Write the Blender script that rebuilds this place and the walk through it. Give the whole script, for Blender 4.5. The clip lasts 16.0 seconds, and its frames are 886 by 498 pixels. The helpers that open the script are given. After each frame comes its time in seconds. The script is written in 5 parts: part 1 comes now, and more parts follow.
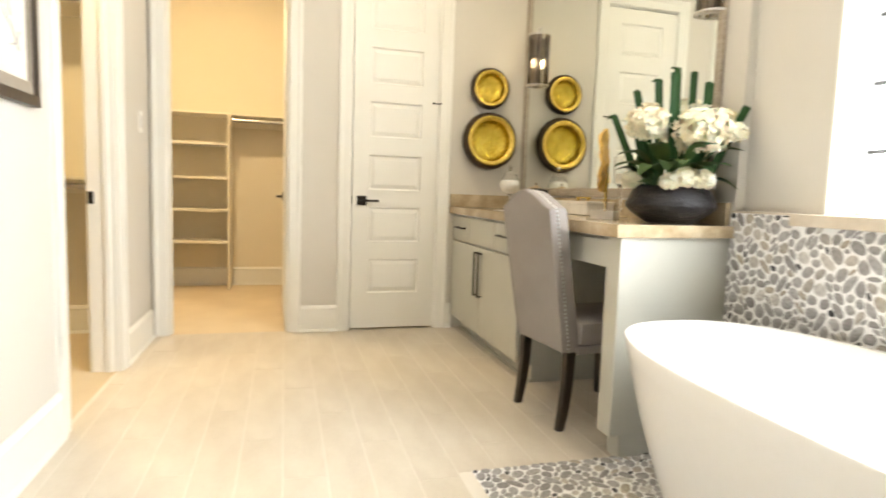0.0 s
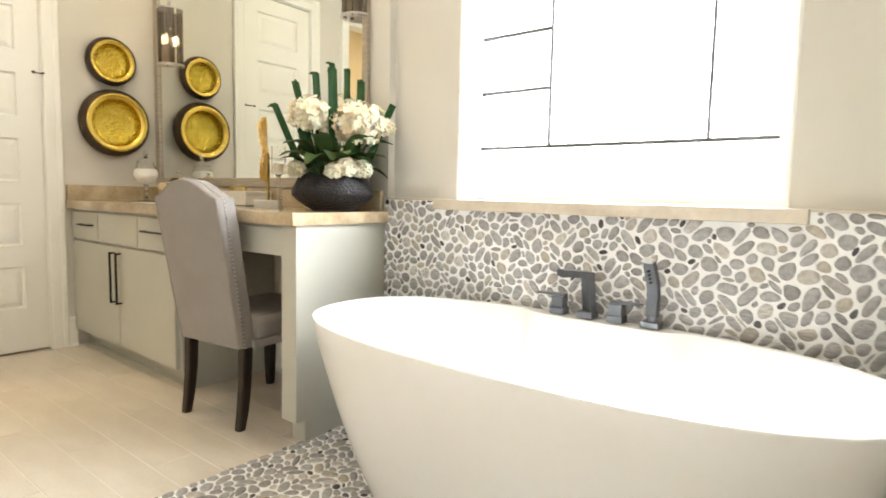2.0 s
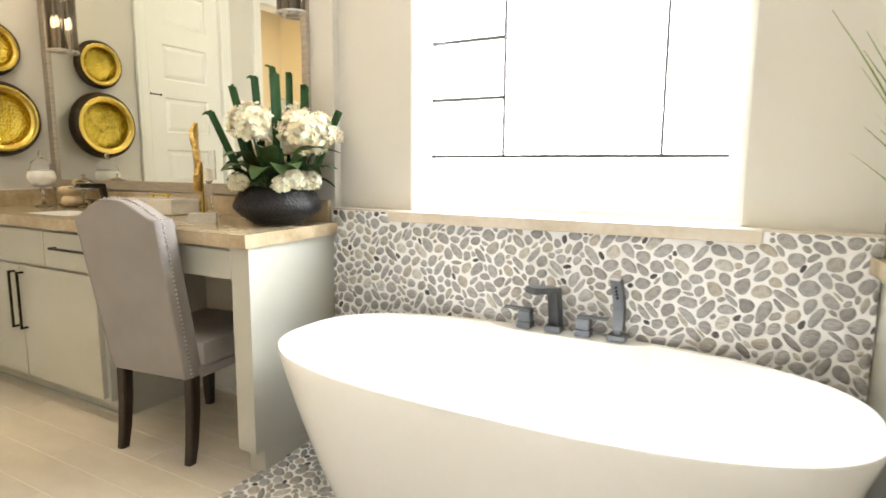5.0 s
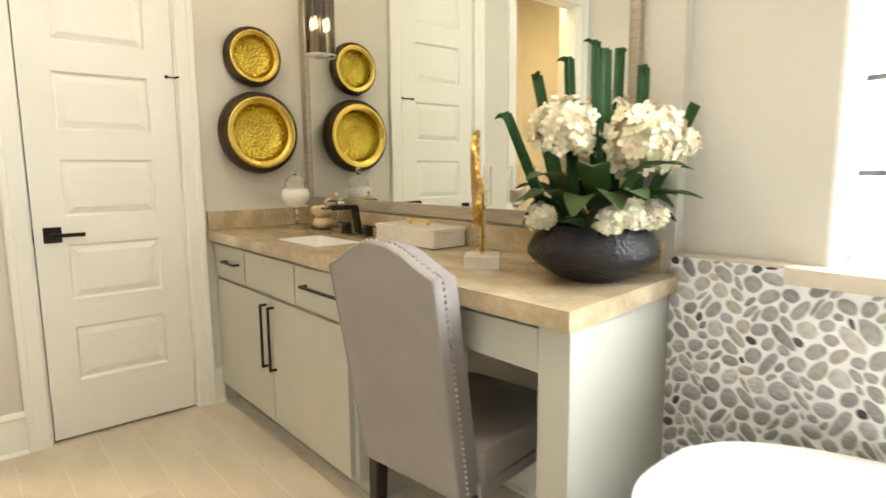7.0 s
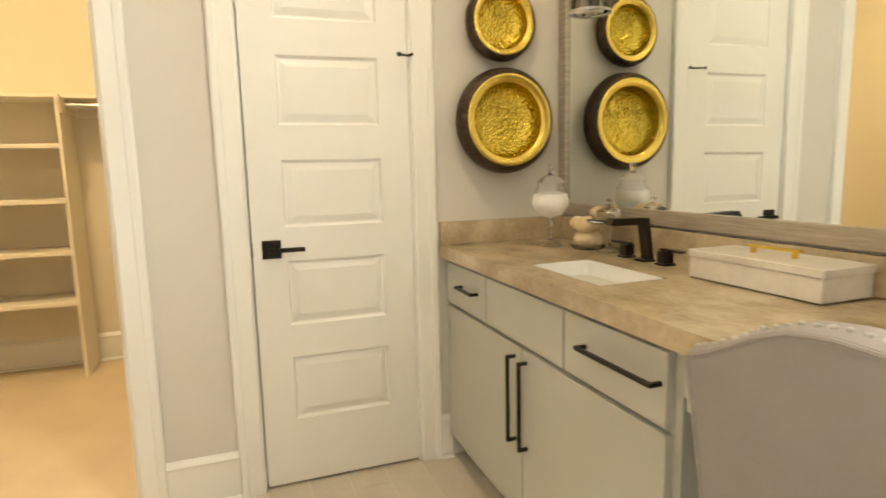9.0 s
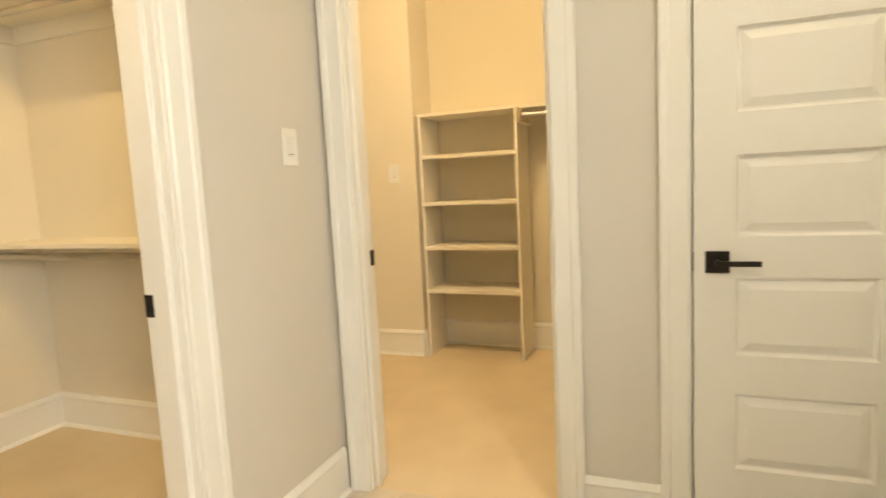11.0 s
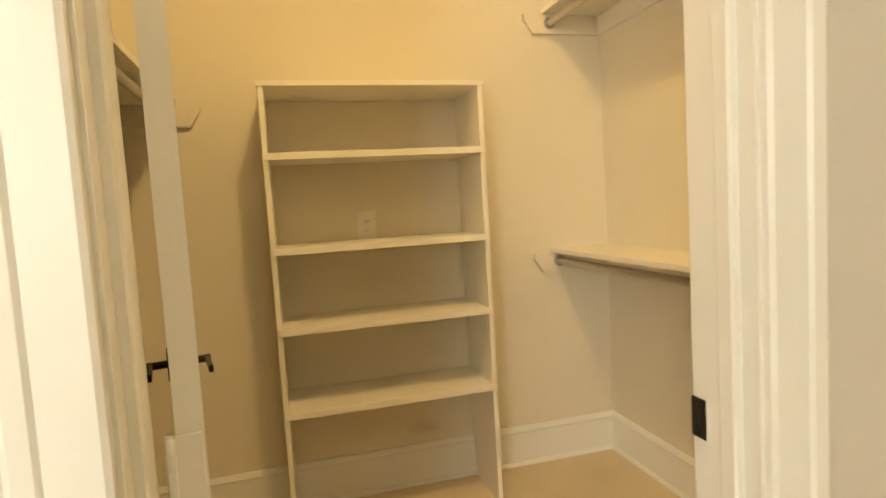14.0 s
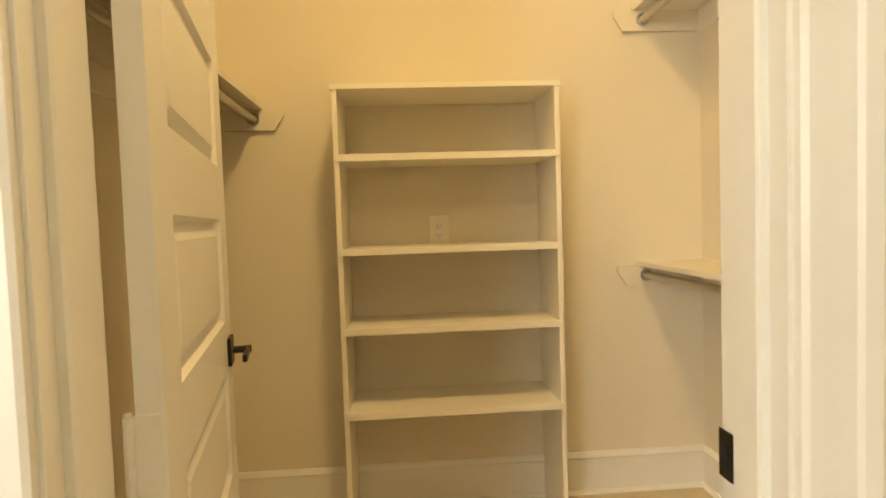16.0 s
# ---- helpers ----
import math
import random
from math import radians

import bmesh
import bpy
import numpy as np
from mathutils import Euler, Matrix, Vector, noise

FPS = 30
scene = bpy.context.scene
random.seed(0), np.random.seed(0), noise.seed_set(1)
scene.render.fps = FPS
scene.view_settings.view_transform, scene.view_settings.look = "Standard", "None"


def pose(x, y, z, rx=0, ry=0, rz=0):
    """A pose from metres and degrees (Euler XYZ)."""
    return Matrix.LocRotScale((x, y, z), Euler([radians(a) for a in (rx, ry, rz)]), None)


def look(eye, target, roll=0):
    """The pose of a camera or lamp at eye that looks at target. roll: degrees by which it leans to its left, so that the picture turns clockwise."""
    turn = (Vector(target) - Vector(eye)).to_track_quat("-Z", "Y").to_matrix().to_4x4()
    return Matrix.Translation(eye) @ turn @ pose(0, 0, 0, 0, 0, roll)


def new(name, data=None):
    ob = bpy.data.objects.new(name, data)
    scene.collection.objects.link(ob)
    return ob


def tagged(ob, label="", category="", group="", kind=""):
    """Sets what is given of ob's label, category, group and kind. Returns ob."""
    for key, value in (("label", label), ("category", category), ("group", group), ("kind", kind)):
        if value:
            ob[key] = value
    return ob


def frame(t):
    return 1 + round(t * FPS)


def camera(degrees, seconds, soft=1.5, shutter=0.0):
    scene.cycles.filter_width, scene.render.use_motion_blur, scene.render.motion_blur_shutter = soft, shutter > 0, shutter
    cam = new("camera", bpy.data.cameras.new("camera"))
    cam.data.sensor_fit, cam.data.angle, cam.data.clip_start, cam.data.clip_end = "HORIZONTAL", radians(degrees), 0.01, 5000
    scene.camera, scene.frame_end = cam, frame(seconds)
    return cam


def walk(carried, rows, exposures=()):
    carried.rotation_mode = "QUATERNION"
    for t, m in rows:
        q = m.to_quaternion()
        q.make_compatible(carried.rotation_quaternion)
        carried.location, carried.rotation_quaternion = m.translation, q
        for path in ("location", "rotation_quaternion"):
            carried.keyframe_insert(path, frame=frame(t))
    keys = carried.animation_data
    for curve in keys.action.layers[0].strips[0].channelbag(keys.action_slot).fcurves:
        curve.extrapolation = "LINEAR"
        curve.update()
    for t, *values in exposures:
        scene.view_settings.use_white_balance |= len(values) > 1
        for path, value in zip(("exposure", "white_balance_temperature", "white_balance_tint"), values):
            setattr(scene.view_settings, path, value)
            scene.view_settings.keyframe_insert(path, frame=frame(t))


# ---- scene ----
cam = camera(75.2, 16.0, 1.6, 0.35)
PATH = [
    (0, (3.998, -1.746, 0.974), (2.079, -1.214, 0.783), 1.9),
    (0.5, (3.929, -1.734, 0.988), (2.159, -0.818, 0.812), 1.8),
    (1, (3.872, -1.801, 0.984), (2.285, -0.595, 0.821), 1.8),
    (1.5, (3.87, -1.836, 0.974), (2.481, -0.406, 0.809), 1.6),
    (2, (3.903, -1.877, 0.959), (2.661, -0.321, 0.775), 1.3),
    (2.5, (3.92, -1.924, 0.945), (2.824, -0.263, 0.743), 1.2),
    (3, (3.877, -1.99, 0.921), (2.967, -0.221, 0.711), 1.1),
    (3.2, (3.867, -2.01, 0.917), (3.019, -0.212, 0.701), 1.0),
    (5.5, (3.573, -1.894, 1.141), (2.515, -0.222, 0.852), 0.2),
    (6, (3.399, -1.775, 1.136), (2.129, -0.249, 0.891), 0.4),
    (6.5, (3.15, -1.66, 1.168), (1.726, -0.283, 0.895), -0.2),
    (7, (2.899, -1.545, 1.181), (1.392, -0.26, 0.901), -0.4),
    (7.5, (2.657, -1.395, 1.171), (1.044, -0.249, 0.884), -0.8),
    (8, (2.469, -1.304, 1.172), (0.763, -0.301, 0.883), -0.9),
    (8.5, (2.294, -1.315, 1.188), (0.51, -0.461, 0.891), -1.2),
    (9, (2.127, -1.342, 1.183), (0.262, -0.676, 0.906), -1.4),
    (9.5, (2.006, -1.344, 1.185), (0.059, -0.973, 0.916), -1.7),
    (10, (1.949, -1.337, 1.175), (-0.034, -1.336, 0.916), -2.1),
    (10.2, (1.931, -1.343, 1.183), (-0.046, -1.505, 0.929), -2.3),
    (12.3, (1.756, -1.517, 1.19), (0.331, -2.907, 1.004), -3.6),
    (12.5, (1.71, -1.554, 1.194), (0.38, -3.037, 1.011), -3.7),
    (13, (1.574, -1.668, 1.209), (0.55, -3.377, 1.034), -3.7),
    (13.5, (1.431, -1.833, 1.221), (0.668, -3.674, 1.054), -3.7),
    (14, (1.33, -1.96, 1.243), (0.808, -3.885, 1.086), -3.4),
    (14.5, (1.217, -2.053, 1.246), (0.934, -4.029, 1.119), -3.1),
    (15, (1.141, -2.072, 1.243), (1.028, -4.066, 1.137), -2.8),
    (15.5, (1.121, -2.064, 1.24), (1.056, -4.06, 1.147), -2.5),
    (16, (1.145, -1.993, 1.203), (1.01, -3.987, 1.109), -1.9),
]
walk(cam, [(t, look(eye, target, roll)) for t, eye, target, roll in PATH],
     ((0, -0.15, 6500, 10), (3, -0.2, 6350, 10), (6, -0.18, 6450, 9), (7.5, -0.18, 6550, 8), (9, -0.28, 7100, 10), (10.2, -0.30, 7000, 10), (12.3, -0.80, 8100, 9), (16, -0.66, 8150, 9)))

# ---- world, sun, large lights, exposure ----
world = bpy.data.worlds.new("world")
scene.world = world
world.use_nodes = True
wn = world.node_tree.nodes
sky = wn.new("ShaderNodeTexSky")
sky.sky_type = "NISHITA"
sky.sun_disc = False
sky.sun_elevation, sky.sun_rotation = radians(40), radians(200)
world.node_tree.links.new(sky.outputs[0], wn["Background"].inputs[0])
wn["Background"].inputs[1].default_value = 0.1


def lamp(name, kind, power, colour, m, size=0.3, size_y=None, label=""):
    data = bpy.data.lights.new(name, kind)
    data.energy, data.color = power, colour
    if kind == "AREA":
        data.size = size
        if size_y:
            data.shape, data.size_y = "RECTANGLE", size_y
        else:
            data.shape = "DISK"
    elif kind == "POINT":
        data.shadow_soft_size = size
    elif kind == "SUN":
        data.angle = size
    ob = new(name, data)
    ob.matrix_basis = m
    return ob


DAY, WARM, AMBER = (0.92, 0.97, 1.0), (1.0, 0.82, 0.53), (1.0, 0.74, 0.38)
lamp("sun", "SUN", 1.0, (1.0, 0.95, 0.88), look((3, 8, 8), (3.2, 0, 1)), radians(12))
# daylight in the opening of the tub window
lamp("window_daylight", "AREA", 105, DAY, look((3.057, 0.19, 1.7), (3.057, -3, 1.3)), 1.1, 1.4)

# ---- materials ----


def shader(name, colour, rough=0.5, metal=0.0, spec=0.5):
    m = bpy.data.materials.new(name)
    m.use_nodes = True
    b = m.node_tree.nodes["Principled BSDF"]
    b.inputs["Base Color"].default_value = (*colour, 1)
    b.inputs["Roughness"].default_value = rough
    b.inputs["Metallic"].default_value = metal
    b.inputs["Specular IOR Level"].default_value = spec
    return m, m.node_tree.nodes, m.node_tree.links, b


def surface(name, dark, light, rough=0.5, scale=3.0, grain=60.0, bump=0.1, metal=0.0, spec=0.5, stretch=(1, 1, 1), each=0.0, depth=0.004):
    """Two scales of variation between two colours, with a fine relief; each: variation from piece to piece."""
    m, n, l, b = shader(name, light, rough, metal, spec)
    tc, mp = n.new("ShaderNodeTexCoord"), n.new("ShaderNodeMapping")
    mp.inputs["Scale"].default_value = stretch
    l.new(tc.outputs["Object"], mp.inputs["Vector"])
    big, small = n.new("ShaderNodeTexNoise"), n.new("ShaderNodeTexNoise")
    big.inputs["Scale"].default_value, big.inputs["Detail"].default_value = scale, 4
    small.inputs["Scale"].default_value, small.inputs["Detail"].default_value = grain, 3
    for t in (big, small):
        l.new(mp.outputs[0], t.inputs["Vector"])
    add = n.new("ShaderNodeMath")
    add.operation = "MULTIPLY_ADD"
    add.inputs[1].default_value = 0.35
    l.new(small.outputs["Fac"], add.inputs[0])
    l.new(big.outputs["Fac"], add.inputs[2])
    src = add.outputs[0]
    if each:
        info, shift = n.new("ShaderNodeObjectInfo"), n.new("ShaderNodeMath")
        shift.operation = "MULTIPLY_ADD"
        shift.inputs[1].default_value = each
        l.new(info.outputs["Random"], shift.inputs[0])
        l.new(src, shift.inputs[2])
        src = shift.outputs[0]
    ramp = n.new("ShaderNodeMapRange")
    ramp.inputs["From Min"].default_value, ramp.inputs["From Max"].default_value = 0.38, 0.98 + each
    l.new(src, ramp.inputs["Value"])
    mix = n.new("ShaderNodeMix")
    mix.data_type = "RGBA"
    mix.inputs["A"].default_value, mix.inputs["B"].default_value = (*dark, 1), (*light, 1)
    l.new(ramp.outputs[0], mix.inputs["Factor"])
    l.new(mix.outputs["Result"], b.inputs["Base Color"])
    if bump:
        bp = n.new("ShaderNodeBump")
        bp.inputs["Strength"].default_value, bp.inputs["Distance"].default_value = bump, depth
        l.new(small.outputs["Fac"], bp.inputs["Height"])
        l.new(bp.outputs[0], b.inputs["Normal"])
    return m


def glowing(name, colour, strength):
    m, n, l, b = shader(name, (0.8, 0.8, 0.8), 0.4)
    b.inputs["Emission Color"].default_value = (*colour, 1)
    b.inputs["Emission Strength"].default_value = strength
    return m


def glass(name, tint=(1, 1, 1), rough=0.0):
    m, n, l, b = shader(name, tint, rough)
    b.inputs["Transmission Weight"].default_value = 1.0
    b.inputs["IOR"].default_value = 1.45
    return m


def hammered(name, dark, light, rough, scale, strength, metal=1.0, depth=0.006):
    """Beaten metal: small dimples."""
    m = surface(name, dark, light, rough, 6, 90, 0, metal)
    n, l = m.node_tree.nodes, m.node_tree.links
    tc, vo, bp = n.new("ShaderNodeTexCoord"), n.new("ShaderNodeTexVoronoi"), n.new("ShaderNodeBump")
    vo.feature = "F1"
    vo.inputs["Scale"].default_value = scale
    vo.inputs["Randomness"].default_value = 0.8
    bp.inputs["Strength"].default_value, bp.inputs["Distance"].default_value = strength, depth
    l.new(tc.outputs["Object"], vo.inputs["Vector"])
    l.new(vo.outputs["Distance"], bp.inputs["Height"])
    l.new(bp.outputs[0], n["Principled BSDF"].inputs["Normal"])
    return m


M_WALL = surface("wall_paint", (0.615, 0.585, 0.530), (0.655, 0.625, 0.571), 0.85, 1.5, 260, 0.12)
# wall paint lightened and warmed, so the colour carries amber bounce light
M_CLOSET = surface("closet_paint_lit", (0.73, 0.67, 0.545), (0.77, 0.71, 0.585), 0.85, 1.5, 260, 0.12)
M_CEIL = surface("ceiling_paint", (0.76, 0.74, 0.70), (0.8, 0.78, 0.75), 0.9, 2, 200, 0.15)
M_TRIM = surface("trim_paint", (0.79, 0.78, 0.73), (0.83, 0.82, 0.78), 0.40, 3, 120, 0.0)
M_SHELF = surface("shelf_paint", (0.80, 0.75, 0.64), (0.84, 0.80, 0.70), 0.5, 2, 90, 0.0)
M_TILE = surface("floor_tile", (0.54, 0.47, 0.38), (0.66, 0.60, 0.50), 0.32, 4, 40, 0.06, stretch=(1, 2.5, 1), each=0.12)
M_GROUT = surface("floor_grout", (0.70, 0.65, 0.57), (0.78, 0.73, 0.65), 0.9, 8, 200, 0.2)
M_CARPET = surface("carpet", (0.62, 0.51, 0.36), (0.72, 0.61, 0.44), 0.95, 3, 300, 0.5)
M_CAB = surface("cabinet_paint", (0.46, 0.45, 0.39), (0.51, 0.50, 0.44), 0.42, 2, 150, 0.05)
M_STONE = surface("travertine", (0.28, 0.205, 0.112), (0.61, 0.50, 0.345), 0.15, 7, 55, 0.02, stretch=(1, 1.25, 1.25))
M_TUB = surface("tub_acrylic", (0.84, 0.83, 0.81), (0.88, 0.87, 0.86), 0.18, 2, 50, 0.0)
M_BRONZE = surface("dark_bronze", (0.018, 0.014, 0.011), (0.035, 0.027, 0.02), 0.38, 8, 120, 0.05, 0.6)
M_BLACK = surface("tap_metal", (0.11, 0.117, 0.13), (0.18, 0.187, 0.205), 0.33, 6, 120, 0.03, 0.8)
M_CHROME = surface("rod_steel", (0.42, 0.4, 0.38), (0.6, 0.58, 0.55), 0.28, 5, 200, 0.02, 1.0)
M_FABRIC = surface("chair_linen", (0.25, 0.223, 0.208), (0.325, 0.294, 0.276), 0.9, 5, 420, 0.45, depth=0.002)
M_LEG = surface("dark_wood", (0.012, 0.008, 0.006), (0.035, 0.022, 0.015), 0.35, 6, 60, 0.05, stretch=(6, 6, 1))
M_MIRROR = shader("mirror_silver", (0.86, 0.89, 0.86), 0.0, 1.0)[0]
M_GOLD = hammered("beaten_gold", (0.54, 0.40, 0.05), (0.76, 0.585, 0.11), 0.24, 76, 0.8, 1.0, 0.0065)
M_GOLDRIM = surface("gold_rim", (0.66, 0.45, 0.08), (0.86, 0.62, 0.15), 0.22, 6, 80, 0.1, 1.0)
M_GOLDLEAF = hammered("gilded_leaf", (0.62, 0.38, 0.09), (0.86, 0.60, 0.20), 0.28, 62, 0.9, 1.0, 0.012)
M_DARKPLATE = hammered("beaten_dark_bronze", (0.05, 0.035, 0.025), (0.11, 0.08, 0.055), 0.45, 75, 0.8)
M_GLASS = glass("clear_glass")
M_WHITE = surface("white_ceramic", (0.8, 0.79, 0.77), (0.86, 0.85, 0.83), 0.15, 2, 60, 0.0)
M_SMOKE = glass("smoked_glass", (0.36, 0.31, 0.26))
M_SMOKETUBE = surface("candle_sleeve", (0.5, 0.46, 0.4), (0.62, 0.58, 0.5), 0.5, 9, 60, 0.0)
M_BULB = glowing("candle_bulb", WARM, 5.0)
M_SILL = surface("sill_travertine", (0.50, 0.42, 0.32), (0.70, 0.63, 0.53), 0.3, 8, 50, 0.05)
M_MUNTIN = surface("muntin_grey", (0.10, 0.10, 0.10), (0.15, 0.15, 0.15), 0.5, 8, 50, 0.05)
M_SKYCARD = glowing("bright_sky", (0.97, 0.98, 1.0), 6.0)
M_LAMP = glowing("lamp_disc", WARM, 14.0)
M_LAMPA = glowing("amber_lamp_disc", AMBER, 14.0)

# ---- building helpers ----


def block(bm, x0, x1, y0, y1, z0, z1, bevel=0.0):
    r = bmesh.ops.create_cube(bm, size=1)
    bmesh.ops.scale(bm, vec=(x1 - x0, y1 - y0, z1 - z0), verts=r["verts"])
    bmesh.ops.translate(bm, vec=((x0 + x1) / 2, (y0 + y1) / 2, (z0 + z1) / 2), verts=r["verts"])
    if bevel:
        es = {e for v in r["verts"] for e in v.link_edges}
        bmesh.ops.bevel(bm, geom=list(es), offset=bevel, segments=2, affect="EDGES", profile=0.6)


def boxes(*rows, bevel=0.0):
    bm = bmesh.new()
    for r in rows:
        block(bm, *r, bevel)
    return bm


def mesh_of(name, bm, mat, smooth=False):
    bmesh.ops.recalc_face_normals(bm, faces=bm.faces)
    me = bpy.data.meshes.new(name)
    bm.to_mesh(me)
    bm.free()
    me.materials.append(mat)
    if smooth:
        me.polygons.foreach_set("use_smooth", [True] * len(me.polygons))
        me.set_sharp_from_angle(angle=radians(40))
    return me


def part(name, bm, mat, parent=None, label="", smooth=False):
    ob = new(name, mesh_of(name, bm, mat, smooth))
    ob.parent = parent
    return tagged(ob, label)


def thing(name, label, category, m=None, group="", kind=""):
    ob = new(name)
    ob.empty_display_size = 0.1
    if m is not None:
        ob.matrix_basis = m
    return tagged(ob, label, category, group, kind)


def setting(name, bm, mat, label, category):
    return tagged(part(name, bm, mat), label, category, "", "structure")


def lathe(profile, steps=40, z=None, bm=None, at=(0, 0, 0)):
    """A turned body from (radius, height) pairs."""
    bm = bm or bmesh.new()
    rings = []
    for r, h in profile:
        if r < 1e-6:
            rings.append([bm.verts.new((at[0], at[1], at[2] + h))])
        else:
            rings.append([bm.verts.new((at[0] + r * math.cos(2 * math.pi * i / steps), at[1] + r * math.sin(2 * math.pi * i / steps), at[2] + h)) for i in range(steps)])
    for a, b in zip(rings, rings[1:]):
        for i in range(steps):
            j = (i + 1) % steps
            if len(a) == 1 and len(b) == 1:
                continue
            if len(a) == 1:
                bm.faces.new((a[0], b[i], b[j]))
            elif len(b) == 1:
                bm.faces.new((a[i], a[j], b[0]))
            else:
                bm.faces.new((a[i], a[j], b[j], b[i]))
    return bm


def rod(bm, a, b, r, r2=None, steps=12):
    """A round bar from a to b."""
    a, b = Vector(a), Vector(b)
    q = (b - a).to_track_quat("Z", "Y")
    rings = [[bm.verts.new(p + q @ Vector((rr * math.cos(2 * math.pi * i / steps), rr * math.sin(2 * math.pi * i / steps), 0))) for i in range(steps)] for p, rr in ((a, r), (b, r2 or r))]
    for i in range(steps):
        j = (i + 1) % steps
        bm.faces.new((rings[0][i], rings[0][j], rings[1][j], rings[1][i]))
    bm.faces.new(rings[0][::-1])
    bm.faces.new(rings[1])
    return bm


def turned(bm, m):
    bmesh.ops.transform(bm, matrix=m, verts=bm.verts)
    return bm


# ---- the shell ----
S = -2.565         # face of the long wall across from the tub
T = 0.125          # wall thickness
CEIL = 3.05
EAST = 6.6
DOORTOP = 2.44
D1, D2 = -1.316, -0.69      # closed door, along y
C2A, C2B = -2.47, -1.715    # second closet's doorway, along y
C1A, C1B = 0.735, 1.511      # first closet's doorway, along x
BACK1, SIDE1, FAR1 = -4.42, -0.155, 2.0
BACK2 = -2.04
WX0, WX1, WZ0, WZ1 = 2.467, 3.647, 0.917, 2.45   # window opening
VY, VX = -0.04, 2.118       # the vanity wall stands proud of the window wall, up to VX

setting("ground", boxes((-60, 60, -60, 60, -0.6, -0.4)), M_GROUT, "plain pale ground under the house", "ground")
floor_bed = setting("floor", boxes((-0.02, EAST, S - 0.02, 0, -0.1, -0.0012)), M_GROUT, "beige plank tile floor with pale grout", "floor")
setting("wall_west", boxes((-T, 0, S, C2A, 0, CEIL), (-T, 0, C2A, C2B, DOORTOP, CEIL), (-T, 0, C2B, D1, 0, CEIL),
                           (-T, 0, D1, D2, DOORTOP, CEIL), (-T, 0, D2, 0.0, 0, CEIL)), M_WALL, "greige painted wall with two door openings", "wall")
setting("wall_north", boxes((-T, WX0, 0, 0.2, 0, CEIL), (WX1, EAST + T, 0, 0.2, 0, CEIL), (WX0, WX1, 0, 0.2, 0, WZ0), (WX0, WX1, 0, 0.2, WZ1, CEIL)),
        M_WALL, "greige painted wall with a large window opening", "wall")
setting("vanity_wall", boxes((0, VX, VY, 0, 0, CEIL)), M_WALL, "greige painted wall behind the vanity mirror", "wall")
setting("wall_south", boxes((SIDE1 - T, C1A, S - T, S, 0, CEIL), (C1A, C1B, S - T, S, DOORTOP, CEIL), (C1B, EAST + T, S - T, S, 0, CEIL)), M_WALL,
        "greige painted wall with a closet doorway", "wall")
setting("wall_east", boxes((EAST, EAST + T, S, 0, 0, CEIL)), M_WALL, "plain greige painted end wall", "wall")
setting("ceiling", boxes((-2.4, EAST + T, -4.7, 0.2, CEIL, CEIL + 0.1)), M_CEIL, "flat off-white painted ceiling", "ceiling")
setting("closet_floor", boxes((SIDE1, FAR1, BACK1, S - 0.02, -0.1, 0.0)), M_CARPET, "tan low-pile carpet in the walk-in closet", "floor")
setting("closet_wall_back", boxes((SIDE1 - T, FAR1 + T, BACK1 - T, BACK1, 0, CEIL)), M_CLOSET, "cream closet wall behind the bookcase", "wall")
setting("closet_wall_side", boxes((SIDE1 - T, SIDE1, BACK1, S - T, 0, CEIL)), M_CLOSET, "cream closet wall carrying two hanging rods", "wall")
setting("closet_wall_far_side", boxes((FAR1, FAR1 + T, BACK1, S - T, 0, CEIL)), M_CLOSET, "cream closet wall beside the open door", "wall")
setting("second_closet_floor", boxes((BACK2, -0.02, -3.7, -1.45, -0.1, -0.002)), M_CARPET, "tan low-pile carpet in the second closet", "floor")
setting("second_closet_wall_back", boxes((BACK2 - T, BACK2, -2.94, -1.45, 0, CEIL)), M_CLOSET, "cream wall behind the built-in shelves", "wall")
setting("second_closet_pier", boxes((BACK2 - T, -1.70, -3.7, -2.94, 0, CEIL)), M_CLOSET, "cream wall pier beside the shelf recess", "wall")
setting("second_closet_wall_side", boxes((BACK2 - T, -T, -1.45, -1.40, 0, CEIL)), M_CLOSET, "cream side wall of the second closet", "wall")
setting("second_closet_wall_end", boxes((BACK2 - T, SIDE1 - T, -3.82, -3.7, 0, CEIL)), M_CLOSET, "cream end wall of the second closet", "wall")
# unseen box added behind the closed door, keeps the gap under it dark
setting("unseen_backing_wall", boxes((-1.0, -0.9, -1.40, 0.2, 0, CEIL), (-0.9, -T, 0.1, 0.2, 0, CEIL)), M_WALL, "plain unseen wall added to block light behind the closed door", "wall")
setting("unseen_backing_floor", boxes((-0.9, -0.02, -1.40, 0.1, -0.1, -0.003)), M_CARPET, "tan unseen floor added behind the closed door", "floor")
setting("backdrop", boxes((-3, 9, 3.0, 3.02, -1, 6)), M_SKYCARD, "bright overcast sky outside the window", "sky")

# trim: profiles with a bead, extruded along a run
CASING = ((0, 0), (0, 0.012), (0.006, 0.017), (0.055, 0.019), (0.06, 0.024), (0.078, 0.026), (0.085, 0.022), (0.085, 0))
BASE = ((0, 0), (0, 0.016), (0.150, 0.016), (0.160, 0.020), (0.173, 0.012), (0.180, 0.006), (0.180, 0))


